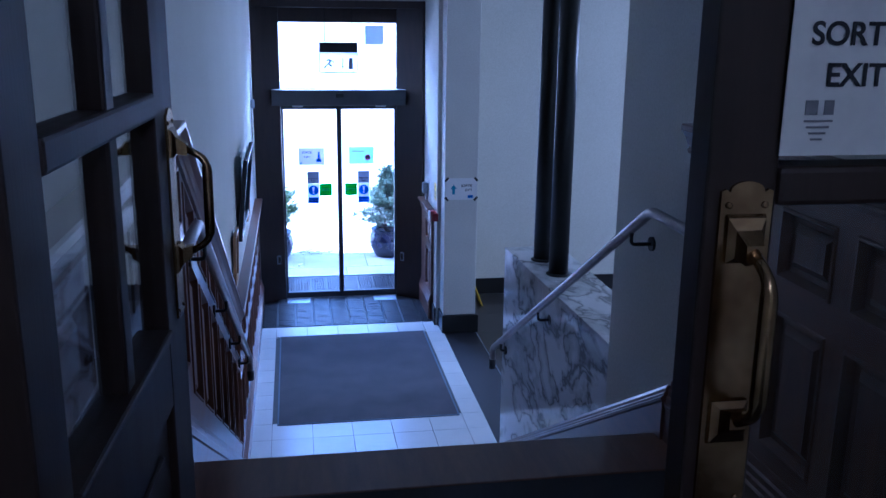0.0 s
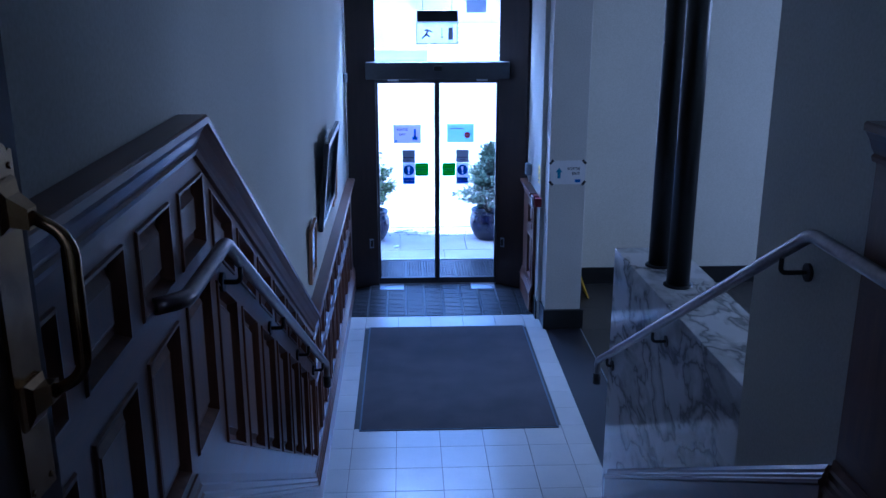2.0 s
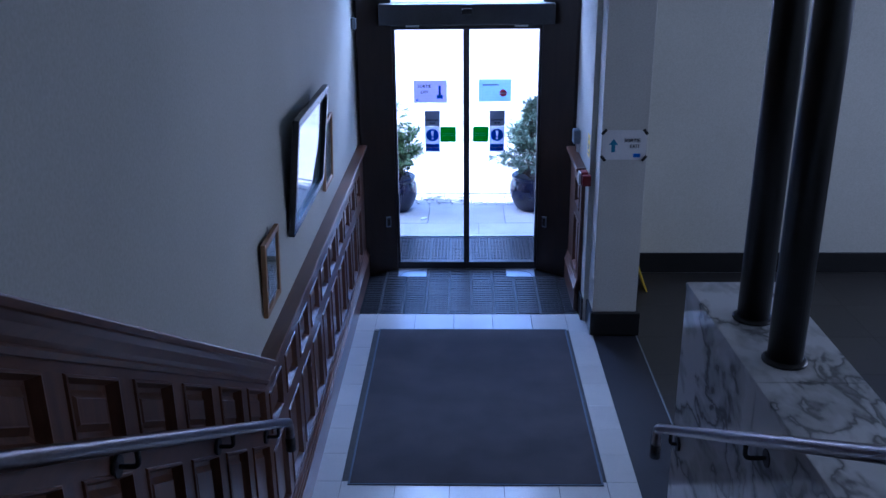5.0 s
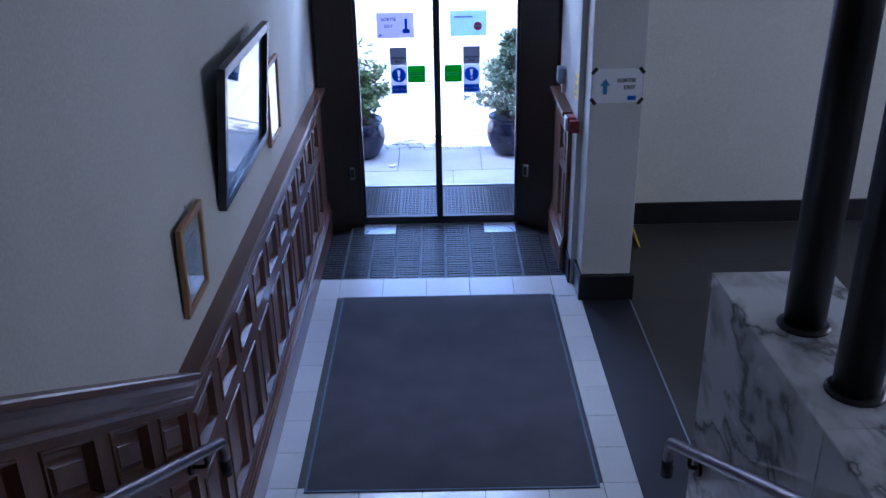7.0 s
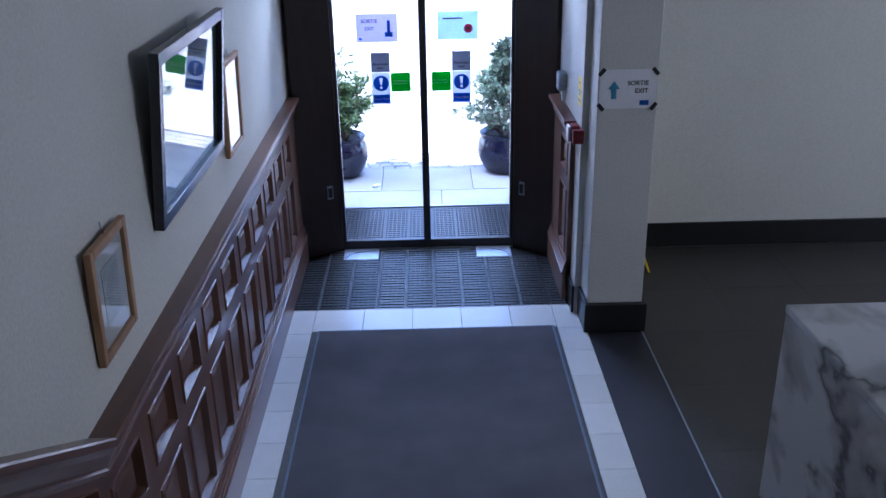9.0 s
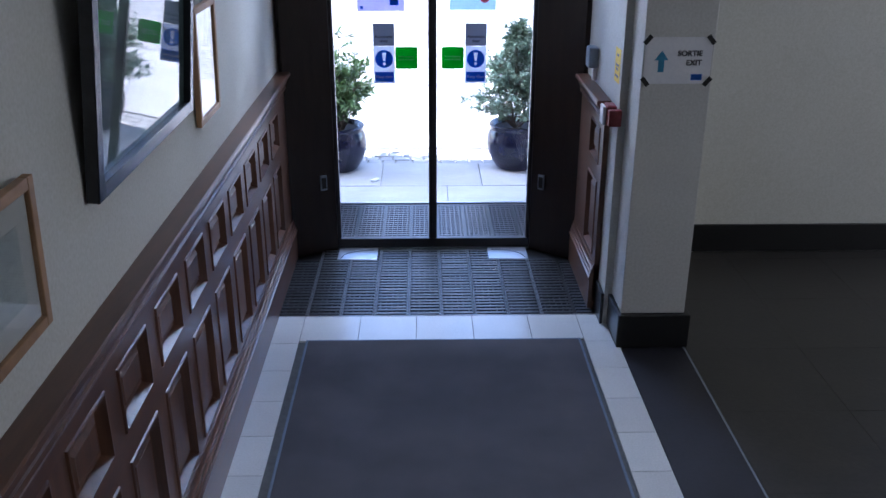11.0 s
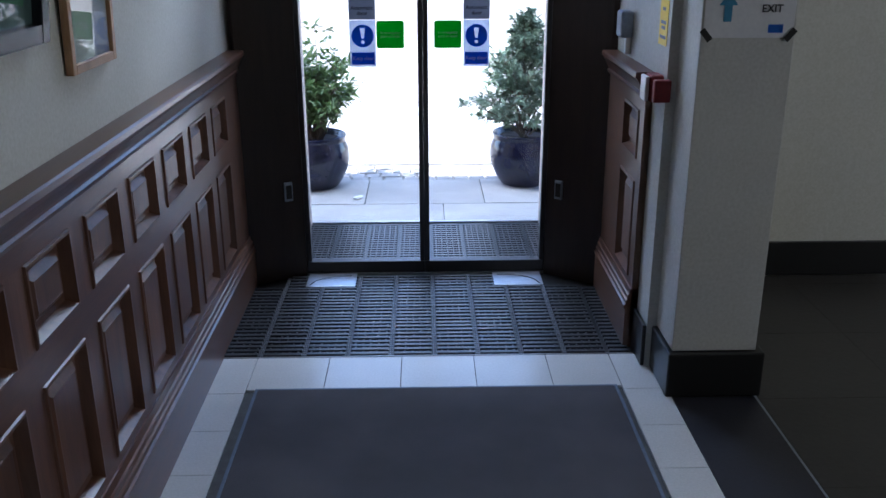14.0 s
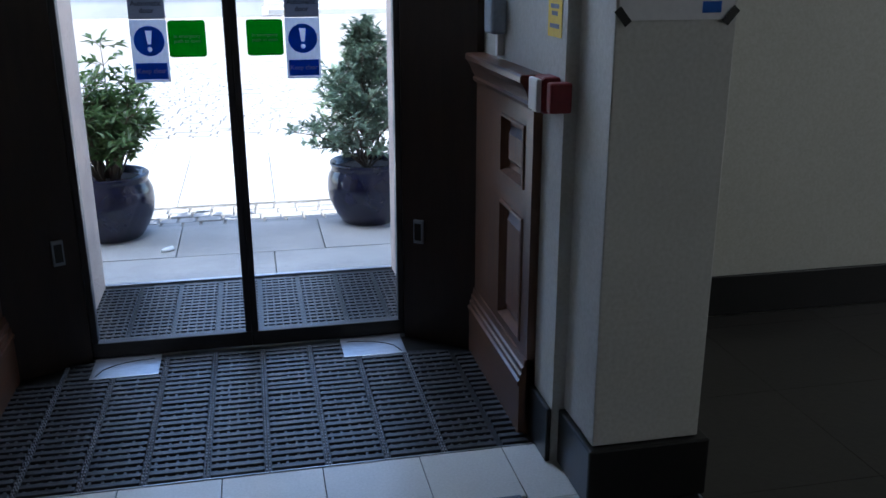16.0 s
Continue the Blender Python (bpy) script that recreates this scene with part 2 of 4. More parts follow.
def slab(corners, z0, z1, bevel=0.0, bm=None):
    """An upright prism over a plan outline."""
    bm = bm or bmesh.new()
    lo = [bm.verts.new((x, y, z0)) for x, y in corners]
    hi = [bm.verts.new((x, y, z1)) for x, y in corners]
    fs = [bm.faces.new(lo), bm.faces.new(hi)]
    for i in range(len(lo)):
        j = (i + 1) % len(lo)
        fs.append(bm.faces.new((lo[i], lo[j], hi[j], hi[i])))
    if bevel:
        bmesh.ops.bevel(bm, geom=list({e for f in fs for e in f.edges}), offset=bevel, segments=2, affect="EDGES")
    return bm


def lathe(profile, n=28, centre=(0, 0, 0)):
    bm = bmesh.new()
    rings = []
    for r, z in profile:
        rings.append([bm.verts.new((centre[0] + r * math.cos(2 * math.pi * i / n), centre[1] + r * math.sin(2 * math.pi * i / n), centre[2] + z)) for i in range(n)])
    for a, b in zip(rings, rings[1:]):
        for i in range(n):
            f = bm.faces.new((a[i], a[(i + 1) % n], b[(i + 1) % n], b[i]))
            f.smooth = True
    bm.faces.new(rings[0])
    bm.faces.new(rings[-1])
    return bm


def tube(points, r, n=12, bm=None, r_end=None):
    """A round bar along a polyline."""
    bm = bm or bmesh.new()
    pts = [Vector(p) for p in points]
    rings = []
    for i, p in enumerate(pts):
        a = (p - pts[i - 1]).normalized() if i else (pts[1] - p).normalized()
        b = (pts[i + 1] - p).normalized() if i + 1 < len(pts) else a
        d = (a + b).normalized()
        side = d.cross(Vector((0.13, 0.21, 0.97))).normalized()
        up = side.cross(d)
        f = i / (len(pts) - 1)
        rad = r if r_end is None else r + (r_end - r) * f
        rings.append([bm.verts.new(p + rad * (side * math.cos(2 * math.pi * j / n) + up * math.sin(2 * math.pi * j / n))) for j in range(n)])
    for a, b in zip(rings, rings[1:]):
        for j in range(n):
            bm.faces.new((a[j], a[(j + 1) % n], b[(j + 1) % n], b[j])).smooth = True
    bm.faces.new(rings[0])
    bm.faces.new(rings[-1])
    return bm


def bend(points, r=0.04, steps=5):
    """Rounds the corners of a polyline."""
    pts = [Vector(p) for p in points]
    out = [pts[0]]
    for a, b, c in zip(pts, pts[1:], pts[2:]):
        p, q = b + (a - b).normalized() * r, b + (c - b).normalized() * r
        for i in range(steps + 1):
            f = i / steps
            out.append((1 - f) ** 2 * p + 2 * f * (1 - f) * b + f * f * q)
    out.append(pts[-1])
    return out


def lettering(name, text, size, material, m, parent, align="CENTER"):
    """Flat letters as a mesh, in the built-in font."""
    cu = bpy.data.curves.new(name, "FONT")
    cu.body, cu.size, cu.align_x, cu.extrude = text, size, align, 0.0003
    cu.offset = size * 0.018
    tmp = bpy.data.objects.new(name, cu)
    scene.collection.objects.link(tmp)
    me = bpy.data.meshes.new_from_object(tmp.evaluated_get(bpy.context.evaluated_depsgraph_get()))
    bpy.data.objects.remove(tmp)
    me.materials.clear()
    me.materials.append(material)
    ob = new(name, me)
    ob.parent = parent
    ob.matrix_basis = m
    return ob


def holed_sheet(name, outline, holes, material, m, parent, label=""):
    """A thin flat sheet with openings, as a mesh."""
    cu = bpy.data.curves.new(name, "CURVE")
    cu.dimensions, cu.fill_mode, cu.extrude = "2D", "BOTH", 0.0003
    for loop in (outline, *holes):
        sp = cu.splines.new("POLY")
        sp.points.add(len(loop) - 1)
        for p, (x, y) in zip(sp.points, loop):
            p.co = (x, y, 0, 1)
        sp.use_cyclic_u = True
    tmp = bpy.data.objects.new(name, cu)
    scene.collection.objects.link(tmp)
    me = bpy.data.meshes.new_from_object(tmp.evaluated_get(bpy.context.evaluated_depsgraph_get()))
    bpy.data.objects.remove(tmp)
    me.materials.clear()
    me.materials.append(material)
    ob = new(name, me)
    ob.parent = parent
    ob.matrix_basis = m
    if label:
        ob["label"] = label
    return ob


# ---- main measures ----
LAND = 1.58            # landing above the hall floor
Y_TOP, Y_FOOT = 2.955, 5.648   # the sloping dado runs between these at floor level
MITRE = 0.273          # mouldings keep their width, so their bends move along with height
SLOPE = LAND / (Y_FOOT - Y_TOP)
WALL_L, WALL_R = -0.435, 1.45
CEIL = 4.55


def line(y):
    """Height of the stair slope at floor level."""
    return LAND - SLOPE * (y - Y_TOP)


def follow(y, h):
    """Height of a moulding that lies h above landing and hall and follows the stairs between."""
    return h + LAND * min(1.0, max(0.0, (Y_FOOT + MITRE * h - y) / (Y_FOOT - Y_TOP)))


def structure(name, bm, material, label, category):
    return tagged(part(name, bm, material), label, category, kind="structure")


# ---- setting: walls, floors, ceiling ----
structure("wall_west", box(-0.70, WALL_L, -3.0, 10.35, -0.1, CEIL), PLASTER, "pale painted plaster wall above dark panelling", "wall")
structure("wall_south", box(-0.70, 6.9, -3.25, -3.0, 0.0, CEIL), PLASTER, "plain plaster wall closing the corridor", "wall")
structure("wall_stair_east", box(WALL_R, 1.75, -3.0, 3.93, -0.1, CEIL), PIER, "grey painted wall and pier beside the stairs", "wall")
structure("wall_room_south", box(1.75, 6.6, 3.6, 3.9, -0.1, CEIL), PLASTER, "plain painted wall of the side room", "wall")
# far wall with its window opening
bm = bmesh.new()
for x0, x1, z0, z1 in ((1.80, 4.27, -0.1, CEIL), (5.45, 6.9, -0.1, CEIL), (4.27, 5.45, -0.1, 1.58), (4.27, 5.45, 3.8, CEIL)):
    box(x0, x1, 10.05, 10.35, z0, z1, bm=bm)
structure("wall_north", bm, PLASTER, "off-white plaster wall with a tall window", "wall")
bm = bmesh.new()
for y0, y1, z0, z1 in ((3.6, 5.0, -0.1, CEIL), (8.6, 10.09, -0.1, CEIL), (5.0, 8.6, -0.1, 1.4), (5.0, 8.6, 3.2, CEIL)):
    box(6.6, 6.9, y0, y1, z0, z1, bm=bm)
structure("wall_east", bm, PLASTER, "plain plaster wall with a wide window opening", "wall")
structure("wall_door_flank", box(1.43, 1.80, 9.0, 10.35, -0.1, CEIL), PIER, "pale painted wall between the pillar and the entrance", "wall")
structure("ceiling", box(-0.70, 6.9, -3.25, 10.35, CEIL, CEIL + 0.2), CEILING, "plain white ceiling", "ceiling")
# wall over the entrance, with the outer masonry
bm = bmesh.new()
box(WALL_L, 1.43, 10.20, 10.35, 3.32, CEIL, bm=bm)
structure("wall_entrance_head", bm, PLASTER, "plaster wall above the entrance doors", "wall")
bm = bmesh.new()
box(-6, -0.213, 10.36, 11.04, -0.1, 9.0, bm=bm)
box(1.228, 4.2, 10.36, 11.04, -0.1, 9.0, bm=bm)
box(5.5, 9.0, 10.36, 11.04, -0.1, 9.0, bm=bm)
box(4.2, 5.5, 10.36, 11.04, -0.1, 1.5, bm=bm)
box(4.2, 5.5, 10.36, 11.04, 3.9, 9.0, bm=bm)
box(-0.24, 1.25, 10.36, 11.04, 4.2, 9.0, bm=bm)
structure("wall_outer", bm, STONE, "thick pinkish sandstone outer wall around the entrance", "wall")

# floors: slab bodies under the laid surfaces
structure("floor", box(-0.42, 6.6, 3.9, 10.36, -0.12, -0.012), GROUT, "dark bedding under the hall floor", "floor")
structure("landing_floor", box(-0.42, 1.46, -3.0, 2.86, LAND - 0.15, LAND), CARPET, "dark carpet on the upper landing", "floor")
structure("ground", box(-400, 400, 11.04, 800, -0.3, -0.045), JOINT, "sandy ground of the street", "ground")

# stairs: nine risers
stairs = thing("staircase", "dark staircase of nine steps down into the hall", "staircase", kind="structure")
GO, RISE, Y0 = 0.2985, LAND / 9, 3.14
part("landing_edge", box(-0.415, 1.405, 2.862, Y0 + 0.02, LAND - 0.045, LAND + 0.002, 0.008), WOOD_RUN, stairs, "polished dark wooden edge board")
for i in range(9):
    z = LAND - RISE * (i + 1)
    part("riser", box(-0.415, 1.405, Y0 + GO * i - 0.02, Y0 + GO * i, z + 0.001, z + RISE - 0.046), DOORWOOD, stairs)
    if i < 8:
        part("tread", box(-0.415, 1.405, Y0 + GO * i + 0.001, Y0 + GO * (i + 1) + 0.02, z - 0.04, z, 0.008), WOOD_RUN, stairs)
part("stair_core", slab([(-0.41, 2.5), (1.40, 2.5), (1.40, 3.2), (-0.41, 3.2)], 0, LAND - 0.16), DOORWOOD, stairs)


# ---- panelling ----
def moulding(profile, x, out, y0, y1):
    """A moulding of that profile (depth, height) along y, bent where landing, stairs and hall meet."""
    bm = bmesh.new()
    bends = [k for k in (Y_TOP, Y_FOOT) if y0 < k + MITRE * 0.6 < y1]
    rings = []
    for k in [None] + bends + [None]:
        ring = []
        for d, h in profile:
            y = (y0 if not rings else y1) if k is None else k + MITRE * h
            ring.append(bm.verts.new((x + out * d, y, follow(y, h))))
        rings.append(ring)
    k = len(profile)
    for a, b in zip(rings, rings[1:]):
        for i in range(k):
            bm.faces.new((a[i], a[(i + 1) % k], b[(i + 1) % k], b[i]))
    bm.faces.new(rings[0])
    bm.faces.new(rings[-1])
    return bm


def bar_between(y0, y1, z0, z1, x0, x1, ground):
    """A piece of panelling whose top and bottom follow the ground line."""
    bm = bmesh.new()
    v = [bm.verts.new((x, y, z + ground(y))) for x in (x0, x1) for y in (y0, y1) for z in (z0, z1)]
    for q in ((0, 1, 3, 2), (4, 6, 7, 5), (0, 4, 5, 1), (2, 3, 7, 6), (0, 2, 6, 4), (1, 5, 7, 3)):
        bm.faces.new([v[i] for i in q])
    return bm


def raised_panel(w, z0, z1, slope, out):
    """A sunk panel with a moulded rim and a raised field; its corner at y = 0."""
    bm = bmesh.new()
    rings = []
    for inset, d in ((0.0, -0.0005), (0.003, 0.006), (0.010, 0.007), (0.024, -0.024), (0.040, -0.026), (0.062, -0.008), (0.066, -0.009)):
        ring = [bm.verts.new((out * d, y, z - slope * y)) for y, z in ((inset, z0 + inset), (w - inset, z0 + inset), (w - inset, z1 - inset), (inset, z1 - inset))]
        rings.append(ring)
    for a, b in zip(rings, rings[1:]):
        for i in range(4):
            bm.faces.new((a[i], a[(i + 1) % 4], b[(i + 1) % 4], b[i]))
    bm.faces.new(rings[-1])
    return bm


CAP = [(-0.036, 1.105), (0.0, 1.105), (0.012, 1.108), (0.017, 1.122), (0.010, 1.129), (0.018, 1.142), (0.028, 1.168), (0.040, 1.186), (0.046, 1.190), (0.046, 1.207), (0.041, 1.213), (-0.036, 1.213)]
SKIRT = [(-0.036, 0.0), (0.024, 0.0), (0.024, 0.182), (0.030, 0.188), (0.030, 0.200), (0.022, 0.206), (0.022, 0.222), (0.016, 0.228), (0.016, 0.246), (0.010, 0.252), (0.006, 0.276), (-0.036, 0.278)]
PW = 0.275
LEVEL = ((0.308, 0.742), (0.836, 1.046))      # lower and upper panel over a level floor
SLOPING = ((0.430, 0.975), (1.060, 1.255))    # the same over the stair slope


def wainscot(name, x, out, runs, y0, y1, label):
    """Panelling against x, facing out. runs: (first y, pitch, count, start y, end y, ground)."""
    w = thing(name, label, "panelling", kind="structure")
    part("dado_cap", moulding(CAP, x, out, y0, y1), WOOD_RUN, w, "moulded dark wooden dado cap")
    part("skirting", moulding(SKIRT, x, out, y0, y1), WOOD_RUN, w, "tall moulded wooden skirting")
    part("backing", moulding([(-0.034, 0.05), (-0.029, 0.05), (-0.029, 1.12), (-0.034, 1.12)], x, out, y0, y1), WOOD, w)
    xb = x - out * 0.028
    for first, pitch, count, start, end, ground in runs:
        sloping = ground is line
        (a0, a1), (b0, b1) = SLOPING if sloping else LEVEL
        for z0, z1, nm in ((0.30 if sloping else 0.05, a0, "bottom_rail"), (a1, b0, "middle_rail"), (b1, 1.284 if sloping else 1.106, "top_rail")):
            part(nm, bar_between(start, end, z0, z1, xb, x, ground), WOOD_RUN, w)
        slope = SLOPE if sloping else 0.0
        lower = mesh_of("panel", raised_panel(PW, a0, a1, slope, out), WOOD)
        upper = mesh_of("panel", raised_panel(PW, b0, b1, slope, out), WOOD)
        edge = start
        for i in range(count + 1):
            y = first + pitch * i if i < count else end
            for z0, z1 in ((a0, a1), (b0, b1)):
                part("stile", bar_between(edge, y, z0, z1, xb + out * 0.001, x, ground), WOOD, w)
            if i < count:
                for me in (lower, upper):
                    piece_of("panel", me, w, (x, y, ground(y)))
                edge = y + PW
    return w


def landing_ground(y):
    return LAND


def hall_ground(y):
    return 0.0


wainscot("panelling_west", -0.40, 1, [(1.24, 0.365, 6, 1.06, 3.36, landing_ground), (3.43, 0.365, 7, 3.36, 5.93, line), (5.972, 0.3785, 10, 5.93, 9.97, hall_ground)],
         1.06, 9.97, "dark stained raised-panel wooden wainscot following the stairs")
wainscot("panelling_landing_east", 1.395, -1, [(1.10, 0.36, 5, 1.06, 3.09, landing_ground)], 1.06, 3.09, "dark raised-panel wainscot on the landing")
wainscot("panelling_entrance_east", 1.40, -1, [(9.265, 0.36, 1, 9.185, 9.90, hall_ground)], 9.185, 9.90, "short brown raised-panel wainscot beside the entrance")

# sloping string along the marble side
part_r = thing("stair_string", "dark moulded string along the foot of the marble wall", "stair string", kind="structure")
for nm, prof, x, ya, yb, m in (("string", ((0.0, -0.1), (0.022, -0.1), (0.022, 0.240), (0.027, 0.247), (0.027, 0.259), (0.017, 0.265), (0.017, 0.275), (0.011, 0.281), (0.011, 0.293), (0.003, 0.307), (0.0, 0.307)), 1.38, 3.091, 5.62, WOOD_RUN),
                               ("string_backing", ((0.0, -0.1), (-0.075, -0.1), (-0.075, 0.303), (0.0, 0.303)), 1.385, 3.091, 3.93, DOORWOOD)):
    bm = bmesh.new()
    ra, rb = ([bm.verts.new((x - d, y, z + line(y))) for d, z in prof] for y in (ya, yb))
    for i in range(len(prof)):
        bm.faces.new((ra[i], ra[(i + 1) % len(prof)], rb[(i + 1) % len(prof)], rb[i]))
    bm.faces.new(ra)
    bm.faces.new(rb)
    part(nm, bm, m, part_r)
part("panelling_core", box(1.43, 1.449, 1.062, 3.088, LAND, LAND + 1.2), DOORWOOD, part_r)


# ---- handrails ----
def handrail(name, x, wall, lo, hi, fixings):
    h = thing(name, "round polished metal handrail on black brackets beside the stairs", "handrail", group="stair handrails")
    (ya, za), (yb, zb) = lo, hi
    pts = bend([(x, ya + 0.03, za - 0.13), (x, ya + 0.03, za - 0.018), (x, yb, zb), (x, yb - 0.48, zb), (wall, yb - 0.52, zb)], 0.045)
    part("rail", tube(pts, 0.021, 14), RAILMETAL, h)
    part("end_cap", tube([(x, ya + 0.03, za - 0.17), (x, ya + 0.03, za - 0.10)], 0.024, 12), DARKMETAL, h)
    for f, face in fixings:
        y, z = ya + (yb - ya) * f, za + (zb - za) * f
        b = part("bracket", tube(bend([(x, y, z - 0.02), (x, y, z - 0.07), (face, y, z - 0.07)], 0.02), 0.008, 8), DARKMETAL, h)
        s = 1 if face > x else -1
        part("rosette", tube([(face - s * 0.012, y, z - 0.07), (face - s * 0.001, y, z - 0.07)], 0.03, 16), DARKMETAL, b)
    return h


handrail("handrail", -0.337, -0.398, (6.03, 0.865), (3.31, 2.425), ((0.07, -0.4), (0.32, -0.4), (0.62, -0.4), (0.93, -0.4)))
handrail("handrail", 1.355, 1.448, (5.93, 0.90), (3.315, 2.43), ((0.08, 1.394), (0.42, 1.432), (0.93, 1.45)))

# ---- marble plinth and columns ----
PX1, PY0, PY1, PZ = 1.765, 3.933, 5.82, 1.655


def plinth_face(y):
    """The stair face of the plinth runs slightly askew."""
    return 1.39 + 0.034 * (PY1 - y)


plinth = thing("marble_plinth", "polished grey veined marble plinth beside the stairs", "plinth")
part("core", box(1.46, PX1 - 0.02, PY0, PY1 - 0.02, 0, PZ - 0.021), GROUT, plinth)
ys = [PY0, 4.36, 4.98, PY1]
for a, b in zip(ys, ys[1:]):
    fa, fb = plinth_face(a), plinth_face(b)
    part("side_slab", slab([(fa, a + 0.001), (fa + 0.019, a + 0.001), (fb + 0.019, b - 0.001), (fb, b - 0.001)], 0.0, PZ - 0.021, 0.0015), MARBLE, plinth)
    part("side_slab", box(PX1 - 0.019, PX1, a + 0.001, b - 0.001, 0.0, PZ - 0.021, 0.0015), MARBLE, plinth)
    part("top_slab", slab([(fa - 0.003, a + 0.001), (PX1 + 0.003, a + 0.001), (PX1 + 0.003, b - 0.001), (fb - 0.003, b - 0.001)], PZ - 0.02, PZ, 0.002), MARBLE, plinth)
part("end_slab", box(1.41, PX1 - 0.02, PY1 - 0.019, PY1, 0.0, PZ - 0.021, 0.002), MARBLE, plinth)
for cx, cy in ((1.556, 5.135), (1.552, 5.472)):
    col = thing("column", "slim black metal column standing on the marble plinth", "column", group="pair of columns", at=(cx, cy, PZ))
    part("shaft", lathe([(0.058, 0.0), (0.058, CEIL - PZ)], 32), BLACKPAINT, col)
    part("collar", lathe([(0.074, 0.0), (0.074, 0.006), (0.066, 0.012), (0.059, 0.014)], 32), BLACKPAINT, col)

# ---- pillar ----
pillar = thing("pillar", "grey painted square pillar with a black base", "pillar", kind="structure")
part("shaft", box(1.468, 1.80, 8.75, 8.999, 0.19, CEIL, 0.004), PIER, pillar)
part("base", box(1.45, 1.83, 8.725, 8.999, 0.0, 0.188, 0.006), BLACKPAINT, pillar)
structure("baseboard_flank", box(1.412, 1.429, 9.0, 9.184, 0.0, 0.188, 0.004), BLACKPAINT, "black painted baseboard", "baseboard")
structure("baseboard_north", box(1.802, 6.6, 10.03, 10.049, 0.0, 0.188, 0.004), BLACKPAINT, "black painted baseboard along the far wall", "baseboard")

# ---- side room window ----
win = thing("window_1", "tall window with a frosted lower pane", "window", kind="structure")
for x0, x1, z0, z1 in ((4.27, 4.31, 1.58, 3.8), (5.41, 5.45, 1.58, 3.8), (4.31, 5.41, 1.58, 1.62), (4.31, 5.41, 3.76, 3.8), (4.31, 5.41, 2.40, 2.44)):
    part("window_frame", box(x0, x1, 10.12, 10.17, z0, z1, 0.004), WHITEPL, win)
part("pane", box(4.31, 5.41, 10.14, 10.146, 1.62, 2.40), FROST, win, "frosted white pane")
part("pane", box(4.31, 5.41, 10.14, 10.146, 2.44, 3.76), GLASS, win, "clear pane")
# added fill lamp inside the closed east window, standing in for daylight
room_light = new("room_fill", bpy.data.lights.new("room_fill", "AREA"))
room_light.data.shape, room_light.data.size, room_light.data.size_y = "RECTANGLE", 3.4, 1.6
room_light.data.energy, room_light.data.color = 11.0, (1.0, 0.94, 0.84)
room_light.matrix_world = look((6.62, 6.8, 2.3), (3.0, 6.8, 1.2))
# window out of view, inferred from the brightness of the far wall
win2 = thing("window_2", "wide window of the side room", "window", kind="structure")
for y0, y1, z0, z1 in ((5.0, 5.05, 1.4, 3.2), (8.55, 8.6, 1.4, 3.2), (5.05, 8.55, 1.4, 1.45), (5.05, 8.55, 3.15, 3.2), (6.78, 6.83, 1.45, 3.15)):
    part("window_frame", box(6.7, 6.76, y0, y1, z0, z1, 0.004), WHITEPL, win2)

# made-up backdrop that closes the opening behind the fill lamp
part("window_backing", box(6.77, 6.78, 5.0, 8.6, 1.4, 3.2), WHITEPL, win2, "pale sheet added to close the unseen window")
# unseen lamp added high in the entrance; brightens the hall floor like sky light
sky_fill = new("entrance_sky_fill", bpy.data.lights.new("entrance_sky_fill", "AREA"))
sky_fill.data.shape, sky_fill.data.size, sky_fill.data.size_y = "RECTANGLE", 1.4, 0.75
sky_fill.data.energy, sky_fill.data.color = 33.0, (0.86, 0.93, 1.0)
sky_fill.matrix_world = look((0.5, 10.95, 3.80), (0.5, 8.2, 0.6))

# ---- entrance: timber surround, sliding doors, upper light ----
door = thing("door_1", "automatic glazed sliding double door with dark frame, closed", "door", kind="structure")
YG = 10.135
part("side_panel", slab([(-0.418, 9.972), (-0.40, 9.965), (-0.13, 10.105), (-0.13, 10.19), (-0.418, 10.19)], 0, 3.32), DOORWOOD, door, "almost black splayed timber lining")
part("side_panel", slab([(1.428, 9.902), (1.40, 9.90), (1.142, 10.105), (1.142, 10.19), (1.428, 10.19)], 0, 3.32), DOORWOOD, door, "almost black splayed timber lining")
part("head_board", box(-0.129, 1.141, 10.10, 10.19, 3.09, 3.32, 0.004), DOORWOOD, door)
part("cornice", box(-0.40, 1.40, 9.93, 10.099, 3.24, 3.32, 0.01), DOORWOOD, door)
part("operator_box", box(-0.22, 1.23, 9.97, 10.10, 2.215, 2.385, 0.008), GREYALU, door, "grey metal housing of the door operator")
part("sensor", box(0.46, 0.55, 9.945, 9.969, 2.30, 2.35, 0.008), BLACKPAINT, door, "black motion sensor")
for sx in (0.0, 0.90):
    part("indicator", box(sx, sx + 0.11, 9.98, 10.04, 2.198, 2.214, 0.004), WHITEPL, door, "white plastic clip")
part("transom", box(-0.129, 1.141, 10.105, 10.18, 2.19, 2.385, 0.003), ALU, door)
part("upper_pane", box(-0.129, 1.141, 10.14, 10.146, 2.387, 3.089), GLASS, door)
